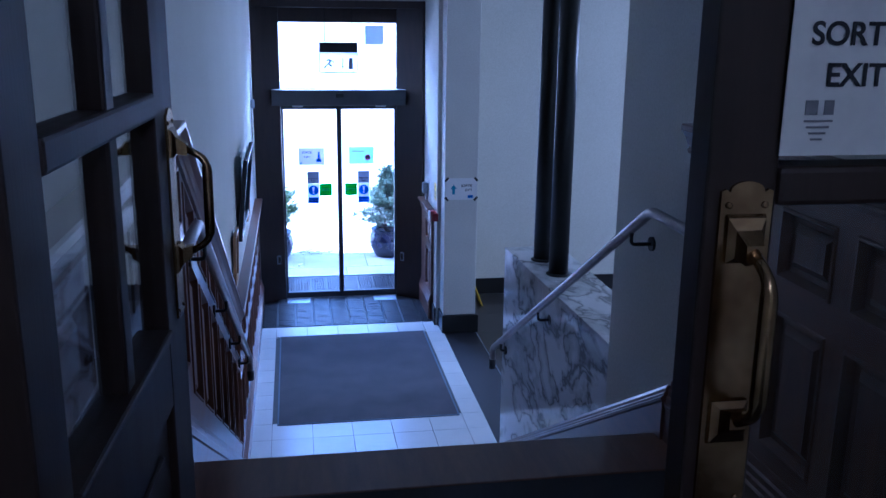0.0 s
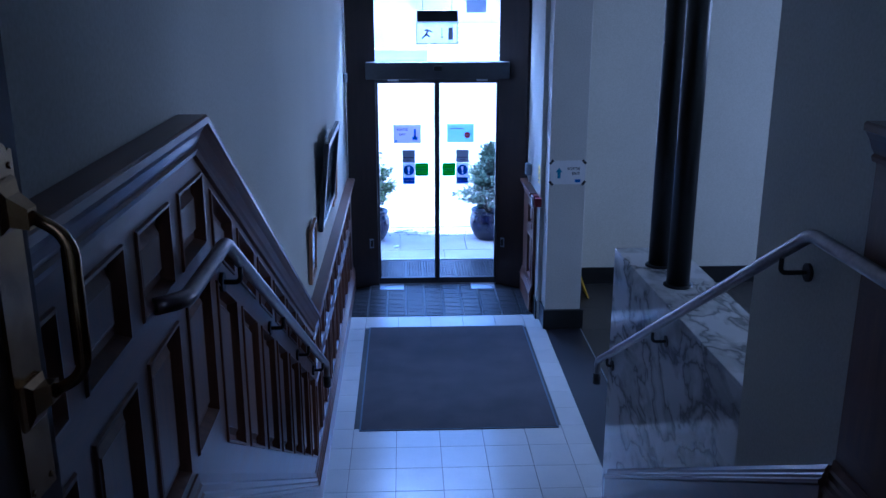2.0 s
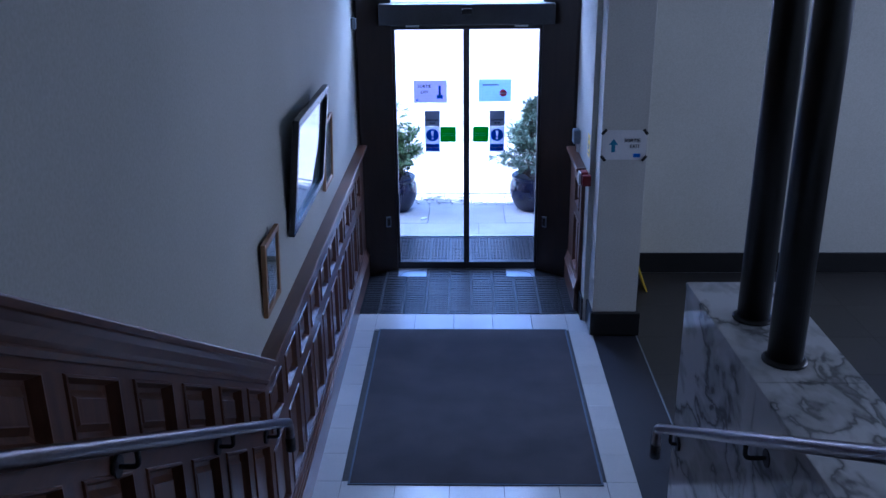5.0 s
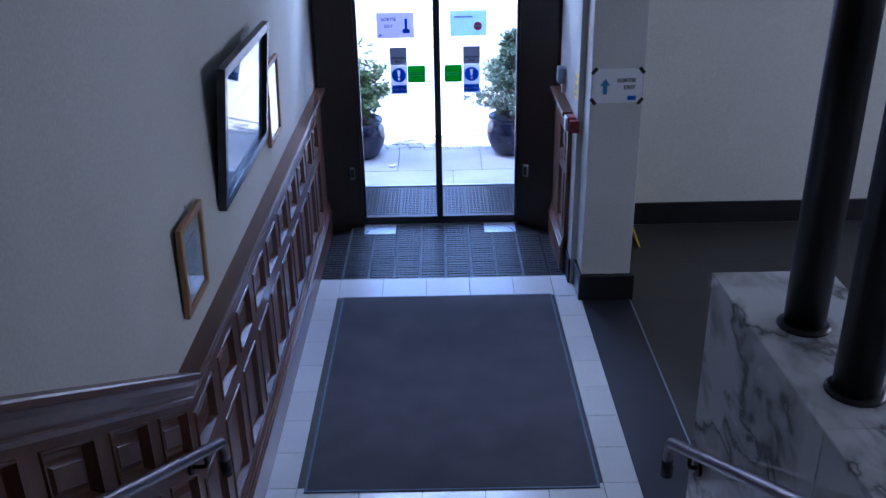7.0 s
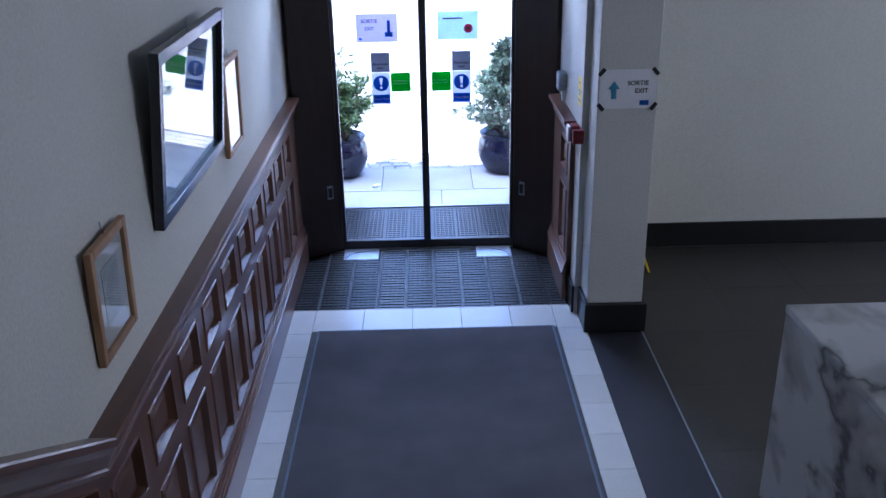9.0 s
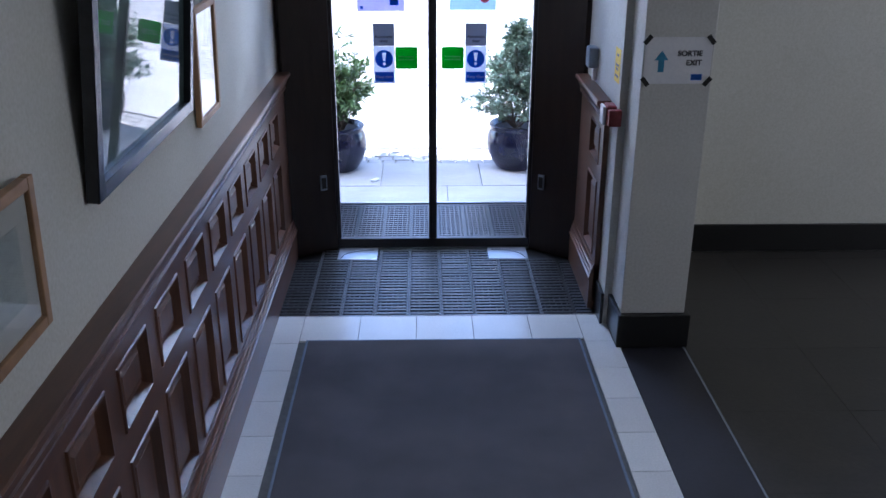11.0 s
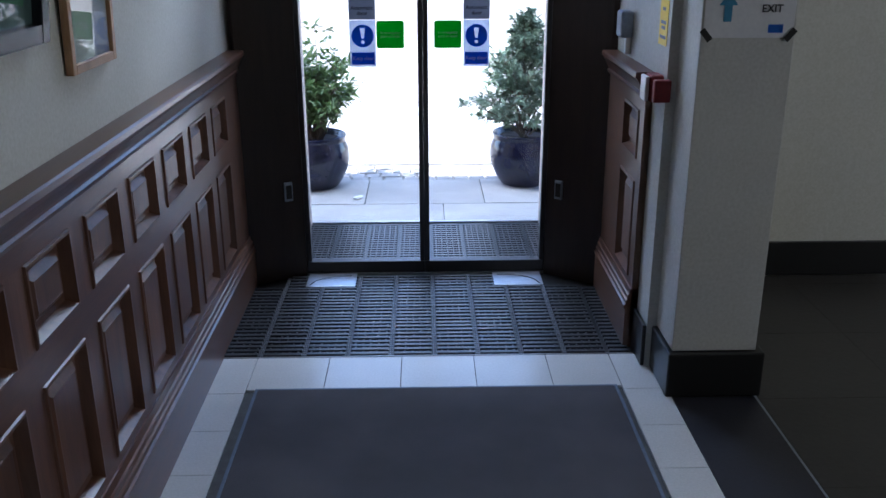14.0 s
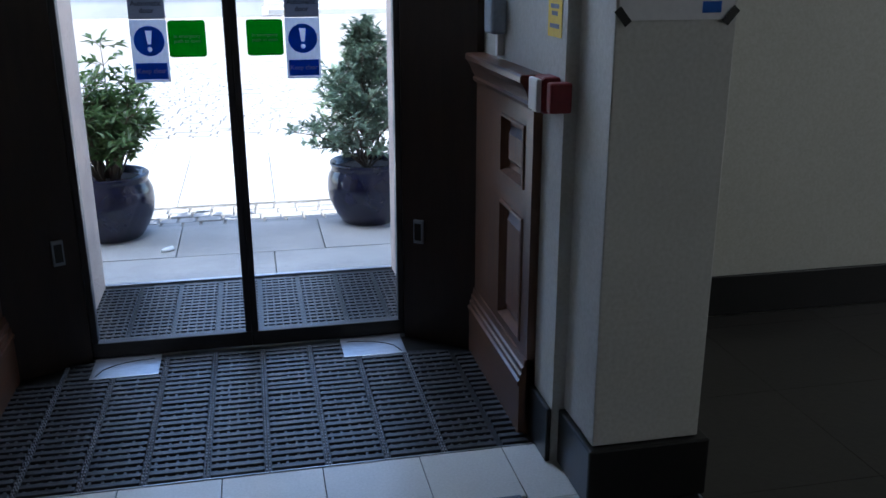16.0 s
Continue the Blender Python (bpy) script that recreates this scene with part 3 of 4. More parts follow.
for x0, x1 in ((-0.128, 0.5005), (0.5035, 1.14)):
    leaf = part("sliding_leaf", box(x0, x1, 10.11, 10.16, 0.012, 0.075, 0.003), ALU, door)
    part("top_rail", box(x0, x1, 10.11, 10.16, 2.165, 2.189, 0.003), ALU, leaf)
    part("stile", box(x0, x0 + 0.024, 10.11, 10.16, 0.076, 2.164, 0.003), ALU, leaf)
    part("stile", box(x1 - 0.024, x1, 10.11, 10.16, 0.076, 2.164, 0.003), ALU, leaf)
    part("pane", box(x0 + 0.0245, x1 - 0.0245, 10.132, 10.138, 0.076, 2.164), GLASS, leaf)
for sx, sy, turn in ((-0.20, 10.066, 27), (1.20, 10.056, -38)):
    s = part("safety_switch", box(-0.022, 0.022, -0.010, 0.004, 0.0, 0.10, 0.003), GREYPL, door, "small framed door switch")
    s.matrix_basis = pose(sx, sy, 0.43, 0, 0, turn)
    part("button", box(-0.015, 0.015, -0.013, -0.0105, 0.014, 0.086, 0.001), BLACKPAINT, s)
part("brush_seal", box(0.5006, 0.5034, 10.115, 10.155, 0.014, 2.188), BLACKPAINT, door, "black brush seal between the leaves")
part("floor_track", box(-0.13, 1.142, 10.105, 10.165, -0.004, 0.008, 0.002), STEEL, door, "steel floor track")


# ---- signs on the glass ----
def sign(name, x0, x1, z0, z1, y, material, label, thick=0.0012):
    t = thing(name, label, "sign")
    part("sheet", box(x0, x1, y - thick, y, z0, z1), material, t)
    return t


YS = 10.131
sA = sign("paper_notice", 0.05, 0.333, 1.545, 1.735, YS, LILAC, "lilac paper exit notice stuck on the glass door")
lettering("text", "SORTIE", 0.035, INK, pose(0.14, YS - 0.002, 1.675, 90), sA)
lettering("text", "EXIT", 0.032, INK, pose(0.14, YS - 0.002, 1.625, 90), sA)
part("print_block", box(0.262, 0.282, YS - 0.003, YS - 0.0016, 1.60, 1.69), BLUE, sA)
part("print_block", box(0.245, 0.299, YS - 0.003, YS - 0.0016, 1.58, 1.612), BLUE, sA)
part("print_block", box(0.066, 0.085, YS - 0.003, YS - 0.0016, 1.56, 1.575), BLUE, sA)
sB = sign("paper_notice", 0.608, 0.885, 1.552, 1.742, YS, PALEBLUE, "pale blue paper notice with a no-entry mark")
bm = lathe([(0.031, 0.0), (0.031, 0.001)], 24)
d = part("no_entry_disc", bm, REDPRINT, sB, "red no-entry disc")
d.matrix_basis = pose(0.818, YS - 0.0014, 1.625, 90)
part("bar", box(0.795, 0.841, YS - 0.0045, YS - 0.003, 1.617, 1.633), WHITEFILM, sB)
part("text_bar", box(0.64, 0.78, YS - 0.003, YS - 0.0016, 1.69, 1.70), INKGREY, sB)
for x0, gx in ((0.14, 0.274), (0.704, 0.559)):
    s = sign("automatic_door_sign", x0, x0 + 0.13, 1.337, 1.472, YS, SIGNGREY, "grey film sign about the automatic door")
    lettering("text", "Automatic\ndoor", 0.026, INK, pose(x0 + 0.065, YS - 0.002, 1.385, 90), s)
    s = sign("keep_clear_sign", x0, x0 + 0.13, 1.107, 1.335, YS, WHITEFILM, "white and blue keep clear sign with exclamation mark")
    ring = [(0.055 * math.cos(a * math.pi / 20), 0.055 * math.sin(a * math.pi / 20)) for a in range(40)]
    mark = [(-0.013, 0.038), (0.013, 0.038), (0.006, -0.012), (-0.006, -0.012)]
    dot = [(0.009 * math.cos(a * math.pi / 6), -0.030 + 0.009 * math.sin(a * math.pi / 6)) for a in range(12)]
    holed_sheet("blue_disc", ring, (mark, dot), BLUE, pose(x0 + 0.065, YS - 0.002, 1.258, 90), s, "blue disc with an exclamation mark cut out")
    part("blue_band", box(x0 + 0.008, x0 + 0.122, YS - 0.0025, YS - 0.0014, 1.118, 1.178), BLUE, s)
    lettering("text", "Keep clear", 0.024, WHITEFILM, pose(x0 + 0.065, YS - 0.0035, 1.141, 90), s)
    s = thing("emergency_sign", "green emergency push to open sign with rounded corners", "sign")
    rr = [(gx + 0.068 + sx * 0.056 + 0.012 * math.cos(a), 1.264 + sz * 0.055 + 0.012 * math.sin(a)) for sx, sz, b in ((1, 1, 0), (-1, 1, 1), (-1, -1, 2), (1, -1, 3)) for a in [(b + k / 4) * math.pi / 2 for k in range(5)]]
    part("sheet", slab(rr, 0.0, 0.0012), GREEN, s).matrix_basis = Matrix(((1, 0, 0, 0), (0, 0, -1, YS), (0, 1, 0, 0), (0, 0, 0, 1)))
    lettering("text", "In emergency\npush to open", 0.018, WHITEFILM, pose(gx + 0.068, YS - 0.002, 1.268, 90), s)
s = sign("paper_notice", 0.80, 1.0, 2.86, 3.06, 10.138, SIGNGREY, "grey notice on the upper glass")

# hanging exit sign
ex = thing("exit_sign", "hanging emergency exit sign with dark top box", "exit sign")
part("sign_plate", box(0.30, 0.71, 10.055, 10.062, 2.565, 2.775, 0.001), WHITEFILM, ex, "translucent white plate")
part("lamp_box", box(0.30, 0.71, 10.03, 10.085, 2.777, 2.885, 0.006), BLACKPAINT, ex, "black lamp housing")
part("rim", box(0.294, 0.2995, 10.05, 10.068, 2.56, 2.775), BLACKPAINT, ex)
part("rim", box(0.7105, 0.716, 10.05, 10.068, 2.56, 2.775), BLACKPAINT, ex)
part("rim", box(0.2996, 0.7104, 10.05, 10.068, 2.558, 2.5645), BLACKPAINT, ex)
part("door_mark", box(0.615, 0.66, 10.0525, 10.0545, 2.60, 2.72), INKGREY, ex)
part("arrow", slab([(0.535, 2.63), (0.55, 2.61), (0.565, 2.63), (0.554, 2.63), (0.554, 2.715), (0.546, 2.715), (0.546, 2.63)], 0, 0.002), INKGREY, ex).matrix_basis = Matrix(((1, 0, 0, 0), (0, 0, -1, 10.0545), (0, 1, 0, 0), (0, 0, 0, 1)))
for k, (ax, az, bx, bz) in enumerate(((0.42, 2.70, 0.395, 2.655), (0.395, 2.655, 0.43, 2.63), (0.395, 2.655, 0.35, 2.61), (0.415, 2.695, 0.455, 2.675), (0.41, 2.70, 0.375, 2.69))):
    part("mark_stroke", tube([(ax, 10.0535, az), (bx, 10.0535, bz)], 0.008, 6), INKGREY, ex)
for wx in (0.36, 0.65):
    part("hanger", tube([(wx, 10.058, 2.88), (wx, 10.058, 3.245)], 0.004, 6), DARKMETAL, ex)

# ---- hall floor surfaces ----
XS = [-0.398, -0.228, 0.085, 0.397, 0.709, 1.022, 1.30, 1.478]
YT = [9.118] + [8.803 - 0.2854 * i for i in range(11)] + [5.53]
structure("mat_bed", box(-0.19, 1.28, 6.765, 8.828, -0.011, 0.0035), MATTEX, "sunken grey pile entrance mat", "mat")
mat_edge = thing("entrance_mat", "large dark grey pile mat with a blue-grey rim", "mat")
part("mat_surface", box(-0.176, 1.266, 6.779, 8.814, 0.0036, 0.009, 0.002), MATTEX, mat_edge)
for x0, x1, y0, y1 in ((-0.189, -0.177, 6.766, 8.827), (1.267, 1.279, 6.766, 8.827), (-0.1765, 1.2665, 6.766, 6.778), (-0.1765, 1.2665, 8.815, 8.827)):
    part("rim", box(x0, x1, y0, y1, 0.0036, 0.0075, 0.0015), MATEDGE, mat_edge, "blue-grey rubber rim")
strip = structure("floor_strip", box(1.481, 1.806, 3.9, 8.72, -0.011, -0.001), NAVYSTONE, "dark bluish stone floor strip", "floor")
structure("floor_line", box(1.807, 1.815, 3.9, 10.028, -0.011, 0.0), GREYPL, "thin pale metal strip in the floor", "floor trim")

# scraper mat of rubber bars, inside and outside of the doors
scr = thing("scraper_mat", "black ribbed rubber scraper mat inside the entrance", "mat")
part("underlay", slab([(-0.405, 9.122), (1.398, 9.122), (1.398, 9.90), (1.13, 10.104), (-0.13, 10.104), (-0.405, 9.97)], -0.011, -0.004), BLACKPAINT, scr)
part("edge_trim", box(-0.398, 1.408, 9.1185, 9.1215, -0.01, 0.004), STEEL, scr, "thin metal edge trim")
BARP, MODP = 0.040, 0.19
bar_me = mesh_of("bar", box(-0.083, 0.083, -0.0115, 0.0115, -0.004, 0.009, 0.002), RUBBER)
link_bm, lug_bm, out_bm = bmesh.new(), bmesh.new(), bmesh.new()
short_me = mesh_of("bar", box(-0.043, 0.043, -0.0115, 0.0115, -0.004, 0.009, 0.002), RUBBER)
cols = [-0.315 + MODP * i for i in range(10)]
wear = random.Random(11)
for r in range(24):
    y = 9.142 + BARP * r
    for c in cols:
        if y > 9.93 and (c < -0.15 or c > 1.15) or c + 0.083 > 1.398 or y > 10.09:
            continue
        piece_of("bar", bar_me, scr, (c, y, wear.uniform(-0.0012, 0.0012)))
        # a chain of small eyelets between the modules
        for e in (-0.010, 0.010):
            for dx in (-0.0045, 0.0045):
                box(c - 0.095 + dx - 0.0026, c - 0.095 + dx + 0.0026, y + e - 0.0042, y + e + 0.0042, -0.004, 0.008 + wear.uniform(-0.001, 0.001), bm=link_bm)
        # lugs that tie one bar to the next
        for q in range(5):
            u = c + (q - 2) * 0.033 + wear.uniform(-0.004, 0.004)
            box(u - 0.0042, u + 0.0042, y + 0.0122, y + 0.0278, -0.004, 0.003 + wear.uniform(-0.002, 0.004), bm=lug_bm)
    if y < 9.9:
        piece_of("bar", short_me, scr, (1.352, y, 0))
tagged(part("lug_grid", lug_bm, RUBBER, scr), kind="stuff")
tagged(part("link_grid", link_bm, LINK, scr, "grey rubber links"), kind="stuff")
scr2 = thing("scraper_mat", "black ribbed rubber scraper mat outside the doors", "mat")
part("underlay", box(-0.238, 1.248, 10.19, 11.03, -0.05, -0.014), BLACKPAINT, scr2)
for r in range(20):
    y = 10.215 + BARP * r
    for c in cols[1:9]:
        if c - 0.083 < 1.2:
            box(max(c - 0.083, -0.237), min(c + 0.083, 1.247), y - 0.0115, y + 0.0115, -0.014, -0.002, bm=out_bm)
            for q in range(5):
                u = c + (q - 2) * 0.033
                if -0.23 < u < 1.24:
                    box(u - 0.004, u + 0.004, y + 0.0117, y + 0.0283, -0.014, -0.003, bm=out_bm)
tagged(part("bar_rows", out_bm, RUBBER, scr2), kind="stuff")
for i, px in enumerate((-0.118, 0.862)):
    pl = thing("floor_plate", "brushed steel floor plate at the foot of the sliding door", "floor plate", group="door floor plates")
    part("plate", box(px, px + 0.256, 9.912, 10.10, 0.0085, 0.0125, 0.0015), STEEL, pl)
    arc = [(px + 0.02 + 0.21 * f if i == 0 else px + 0.236 - 0.21 * f, 9.93 + 0.13 * math.sqrt(max(0, 1 - (1 - f) ** 2)), 0.0132) for f in [j / 10 for j in range(11)]]
    part("scuff_arc", tube(arc, 0.0022, 6), DARKMETAL, pl, "dark curved scratch")

# ---- things on the flank wall and pillar ----
sw = thing("access_box", "grey plastic access control box on the wall", "switch box")
part("body", box(1.372, 1.429, 9.60, 9.70, 1.30, 1.415, 0.01), GREYPL, sw)
part("conduit", box(1.405, 1.429, 9.635, 9.665, 1.225, 1.298, 0.004), WHITEPL, sw)
st = thing("cctv_sticker", "yellow paper notice with unreadable print on the wall", "sticker")
part("sheet", box(1.4275, 1.429, 9.04, 9.16, 1.33, 1.50), YELLOW, st)
for z, w in ((1.46, 0.04), (1.41, 0.07), (1.39, 0.05), (1.355, 0.08)):
    part("print_bar", box(1.4262, 1.4274, 9.10 - w / 2, 9.10 + w / 2, z, z + 0.012), INKGREY, st)
cp = thing("call_point", "red fire alarm call point with white front", "call point")
part("body", box(1.375, 1.44, 8.96, 8.998, 1.13, 1.215, 0.006), RED, cp)
part("back_box", box(1.372, 1.428, 9.02, 9.11, 1.12, 1.225, 0.01), RED, cp)
part("front", box(1.355, 1.371, 9.025, 9.105, 1.125, 1.22, 0.005), WHITEPL, cp, "white front plate")
pn = thing("pillar_notice", "white paper exit notice with a blue arrow, taped to the pillar", "sign")
part("sheet", box(1.475, 1.79, 8.7475, 8.749, 1.395, 1.612), PAPER, pn)
arrow = slab([(1.555, 0.15), (1.522, 0.105), (1.541, 0.105), (1.541, 0.05), (1.569, 0.05), (1.569, 0.105), (1.588, 0.105)], 0, 0.001)
part("arrow", arrow, TEAL, pn, "blue arrow pointing up").matrix_basis = Matrix(((1, 0, 0, 0), (0, 0, -1, 8.7473), (0, 1, 0, 1.40), (0, 0, 0, 1)))
lettering("text", "SORTIE", 0.036, INK, pose(1.745, 8.746, 1.525, 90), pn, "RIGHT")
lettering("text", "EXIT", 0.036, INK, pose(1.745, 8.746, 1.482, 90), pn, "RIGHT")
part("print_block", box(1.70, 1.752, 8.7462, 8.7474, 1.412, 1.44), BLUE, pn)
for tx, tz, a in ((1.485, 1.60, 40), (1.78, 1.60, -40), (1.485, 1.405, -40), (1.78, 1.405, 40)):
    part("tape", box(-0.011, 0.011, -0.0015, 0.0, -0.024, 0.024), TAPE, pn, "black tape").matrix_basis = pose(tx, 8.7458, tz, 0, a, 0)

ws = thing("wall_sensor", "small grey sensor on the wall by the entrance", "sensor")
part("body", box(WALL_L + 0.001, WALL_L + 0.04, 9.84, 9.90, 2.20, 2.29, 0.008), GREYPL, ws)
# yellow caution sign standing behind the pillar
cs = thing("caution_sign", "yellow plastic folding floor sign behind the pillar", "floor sign")
for s in (-1, 1):
    bm = bmesh.new()
    v = [bm.verts.new(p) for p in ((1.91 + s * 0.006, 9.60, 0.36), (1.91 + s * 0.006, 9.82, 0.36), (1.91 + s * 0.14, 9.84, 0.0), (1.91 + s * 0.14, 9.58, 0.0))]
    f = bm.faces.new(v)
    g = bmesh.ops.extrude_face_region(bm, geom=[f])
    for e in g["geom"]:
        if isinstance(e, bmesh.types.BMVert):
            e.co.x += s * 0.012
    part("leaf", bm, YELLOW, cs)


# ---- pictures on the west wall ----
def picture(label, y0, y1, z0, z1, lean, width, frame_m, print_m, mount, depth=0.022):
    """A glazed picture; its top leans away from the wall."""
    w, h = y1 - y0, z1 - z0
    p = thing("framed_picture", label, "picture", group="framed pictures")
    p.matrix_basis = pose(WALL_L + 0.004, y0, z0, 0, lean, 0)
    for nm, a in (("frame_side", (0, width, 0, h)), ("frame_side", (w - width, w, 0, h)), ("frame_rail", (width + 0.0005, w - width - 0.0005, 0, width)), ("frame_rail", (width + 0.0005, w - width - 0.0005, h - width, h))):
        part(nm, box(0, depth, a[0], a[1], a[2], a[3], 0.003), frame_m, p)
    part("backing", box(0.001, 0.006, width * 0.7, w - width * 0.7, width * 0.7, h - width * 0.7), frame_m, p)
    if mount:
        part("mount", box(0.0062, 0.009, width, w - width, width, h - width), PICMOUNT, p, "white mount")
    part("print", box(0.0092, 0.0105, width + mount, w - width - mount, width + mount, h - width - mount), print_m, p)
    part("glazing", box(0.013, 0.0145, width + 0.0005, w - width - 0.0005, width + 0.0005, h - width - 0.0005), PICGLASS, p, "reflecting picture glass")
    part("hook", tube([(0.006, w / 2, h), (-0.0, w / 2, h + 0.035)], 0.003, 6), STEEL, p)
    return p


picture("small light oak framed print hanging by the stairs", 6.13, 6.44, 1.345, 1.70, 2, 0.028, LIGHTWOOD, PICPALE, 0.06)
picture("large black framed picture behind reflecting glass", 6.79, 7.82, 1.505, 2.12, 6, 0.045, BLACKFRAME, PICSEA, 0.0, 0.035)
picture("brown framed pale print near the entrance", 7.97, 8.32, 1.395, 1.845, 2, 0.026, LIGHTWOOD, PICPALE, 0.0)


# ---- landing doors ----
def pull_handle(parent, m):
    """A brass pull on a long back plate with an arched head, facing -y, its plate's foot at the origin."""
    H, W = 0.355, 0.0275
    head = [(W, H - 0.018), (W, H - 0.006), (W - 0.005, H - 0.004), (W - 0.009, H - 0.007)]
    head += [(0.018 * math.cos(a), H - 0.006 + 0.010 * math.sin(a)) for a in [math.pi * k / 10 for k in range(11)]]
    head += [(-W + 0.009, H - 0.007), (-W + 0.005, H - 0.004), (-W, H - 0.006), (-W, H - 0.018)]
    h = part("handle_plate", slab([(-W, 0.0), (W, 0.0)] + head, 0.0, 0.0045), BRASS, parent, "worn brass back plate with arched head")
    h.matrix_basis = m @ pose(0, 0, 0, 90)
    # from here z points out of the door and y up the plate
    for y, s in ((0.302, 1), (0.102, -1)):
        bm = bmesh.new()
        for z, hw, hh in ((0.0046, 0.021, 0.024), (0.009, 0.020, 0.023), (0.014, 0.013, 0.014), (0.030, 0.009, 0.010)):
            ring = [bm.verts.new((a * hw, y - s * (z - 0.0046) * 0.5 + b * hh, z)) for a, b in ((-1, -1), (1, -1), (1, 1), (-1, 1))]
            if z > 0.005:
                for q in range(4):
                    bm.faces.new((last[q], last[(q + 1) % 4], ring[(q + 1) % 4], ring[q]))
            else:
                bm.faces.new(ring)
            last = ring
        bm.faces.new(last)
        part("grip_foot", bm, BRASS, h, "flared brass foot")
    pts = bend([(0, 0.292, 0.026), (0.002, 0.272, 0.060), (0.002, 0.132, 0.060), (0, 0.112, 0.026)], 0.018)
    grip = bmesh.new()
    rings = []
    for p in pts:
        fat = 0.0062 + 0.0048 * max(0.0, 1 - ((p.y - 0.202) / 0.075) ** 2)
        d = Vector((0, -1, 0)) if 0.14 < p.y < 0.265 else Vector((0, -0.6, 0.8 if p.y > 0.2 else -0.8))
        up = d.cross(Vector((1, 0, 0)))
        rings.append([grip.verts.new(p + fat * (Vector((1, 0, 0)) * math.cos(k * math.pi / 6) + up * math.sin(k * math.pi / 6))) for k in range(12)])
    for a, b in zip(rings, rings[1:]):
        for k in range(12):
            grip.faces.new((a[k], a[(k + 1) % 12], b[(k + 1) % 12], b[k])).smooth = True
    grip.faces.new(rings[0])
    grip.faces.new(rings[-1])
    part("grip", grip, BRASS, h, "curved swelling brass pull")
    for y in (0.012, 0.335):
        for x in (-0.019, 0.019):
            part("screw", lathe([(0.0035, 0.0046), (0.0035, 0.006), (0.002, 0.0066)], 8, (x, y, 0)), BRASS, h)
    return h


def glazed_leaf(name, label, width, stile, muntins, rails, panel_top, height):
    """A glazed leaf in the plane y = 0, from x = 0 to width, foot at z = 0; the lock stile at x = width."""
    d = thing(name, label, "door", kind="structure")
    T = 0.022
    part("stile", box(0, 0.10, -T, T, 0, height, 0.003), DOORWOOD, d)
    part("stile", box(width - stile, width, -T, T, 0, height, 0.003), DOORWOOD, d)
    x0, x1 = 0.1005, width - stile - 0.0005
    part("bottom_rail", box(x0, x1, -T, T, 0, 0.22, 0.003), DOORWOOD, d)
    part("top_rail", box(x0, x1, -T, T, height - 0.12, height, 0.003), DOORWOOD, d)
    part("lock_rail", box(x0, x1, -T, T, panel_top - 0.12, panel_top, 0.003), DOORWOOD, d)
    part("panel", box(x0, x1, -0.008, 0.008, 0.2205, panel_top - 0.1205), DOORWOOD, d)
    part("panel_field", box(x0 + 0.06, x1 - 0.06, -0.016, 0.016, 0.28, panel_top - 0.18, 0.006), DOORWOOD, d)
    part("sill_mould", box(x0, x1, -T - 0.008, T + 0.008, panel_top + 0.0005, panel_top + 0.018, 0.005), DOORWOOD, d)
    xs = [x0] + [m for m in muntins] + [x1]
    for m in muntins:
        part("muntin", box(m - 0.022, m + 0.022, -T + 0.002, T - 0.002, panel_top + 0.0185, height - 0.1205, 0.005), DOORWOOD, d)
    for r in rails:
        part("glazing_bar", box(x0, x1, -T - 0.003, T + 0.003, r - 0.02, r + 0.02, 0.006), DOORWOOD, d)
    part("pane", box(x0, x1, -0.002, 0.002, panel_top, height - 0.12), GLASS, d)
    return d


left = glazed_leaf("door_2", "dark wooden glazed landing door, standing wide open", 0.785, 0.145, (0.385,), (1.413, 1.80), 1.03, 2.15)
left.matrix_basis = pose(-0.262, 0.935, LAND + 0.008, 0, 0, 86.8)
pull_handle(left, pose(0.735, -0.0225, 1.042))
pull_handle(left, pose(0.735, 0.0225, 1.042, 0, 0, 180))
part("edge_plate", box(0.7855, 0.788, -0.012, 0.012, 1.0, 1.36, 0.0005), STEEL, left, "bright metal lock plate")
right = glazed_leaf("door_3", "dark wooden glazed landing door, closed", 0.80, 0.075, (), (1.39,), 0.98, 2.15)
right.matrix_basis = pose(1.208, 0.955, LAND + 0.008, 0, 0, 180)
pull_handle(right, pose(0.758, 0.0225, 1.038, 0, 0, 180))
notice = thing("exit_notice", "white paper exit notice taped on the landing door glass", "sign")
part("sheet", box(0.478, 0.759, 0.9265, 0.928, 3.010, 3.207), PAPER, notice)
lettering("text", "SORTIE", 0.031, INK, pose(0.498, 0.925, 3.117, 90), notice, "LEFT")
lettering("text", "EXIT", 0.031, INK, pose(0.517, 0.925, 3.078, 90), notice, "LEFT")
part("print_block", box(0.500, 0.513, 0.9252, 0.9264, 3.05, 3.064), INKGREY, notice)
part("print_block", box(0.520, 0.530, 0.9252, 0.9264, 3.05, 3.064), INKGREY, notice)
for k in range(4):
    part("print_bar", box(0.500 + 0.003 * k, 0.530 - 0.003 * k, 0.9252, 0.9264, 3.043 - 0.006 * k, 3.045 - 0.006 * k), INKGREY, notice)
fr = thing("door_frame", "dark wooden frame around the landing doors", "door frame", kind="structure")
part("jamb", box(-0.417, -0.288, 0.90, 1.055, LAND, LAND + 2.3, 0.006), DOORWOOD, fr)
part("jamb", box(1.206, 1.449, 0.91, 1.03, LAND, LAND + 2.3, 0.006), DOORWOOD, fr)
part("head", box(-0.2875, 1.2055, 0.91, 1.03, LAND + 2.17, LAND + 2.3, 0.006), DOORWOOD, fr)
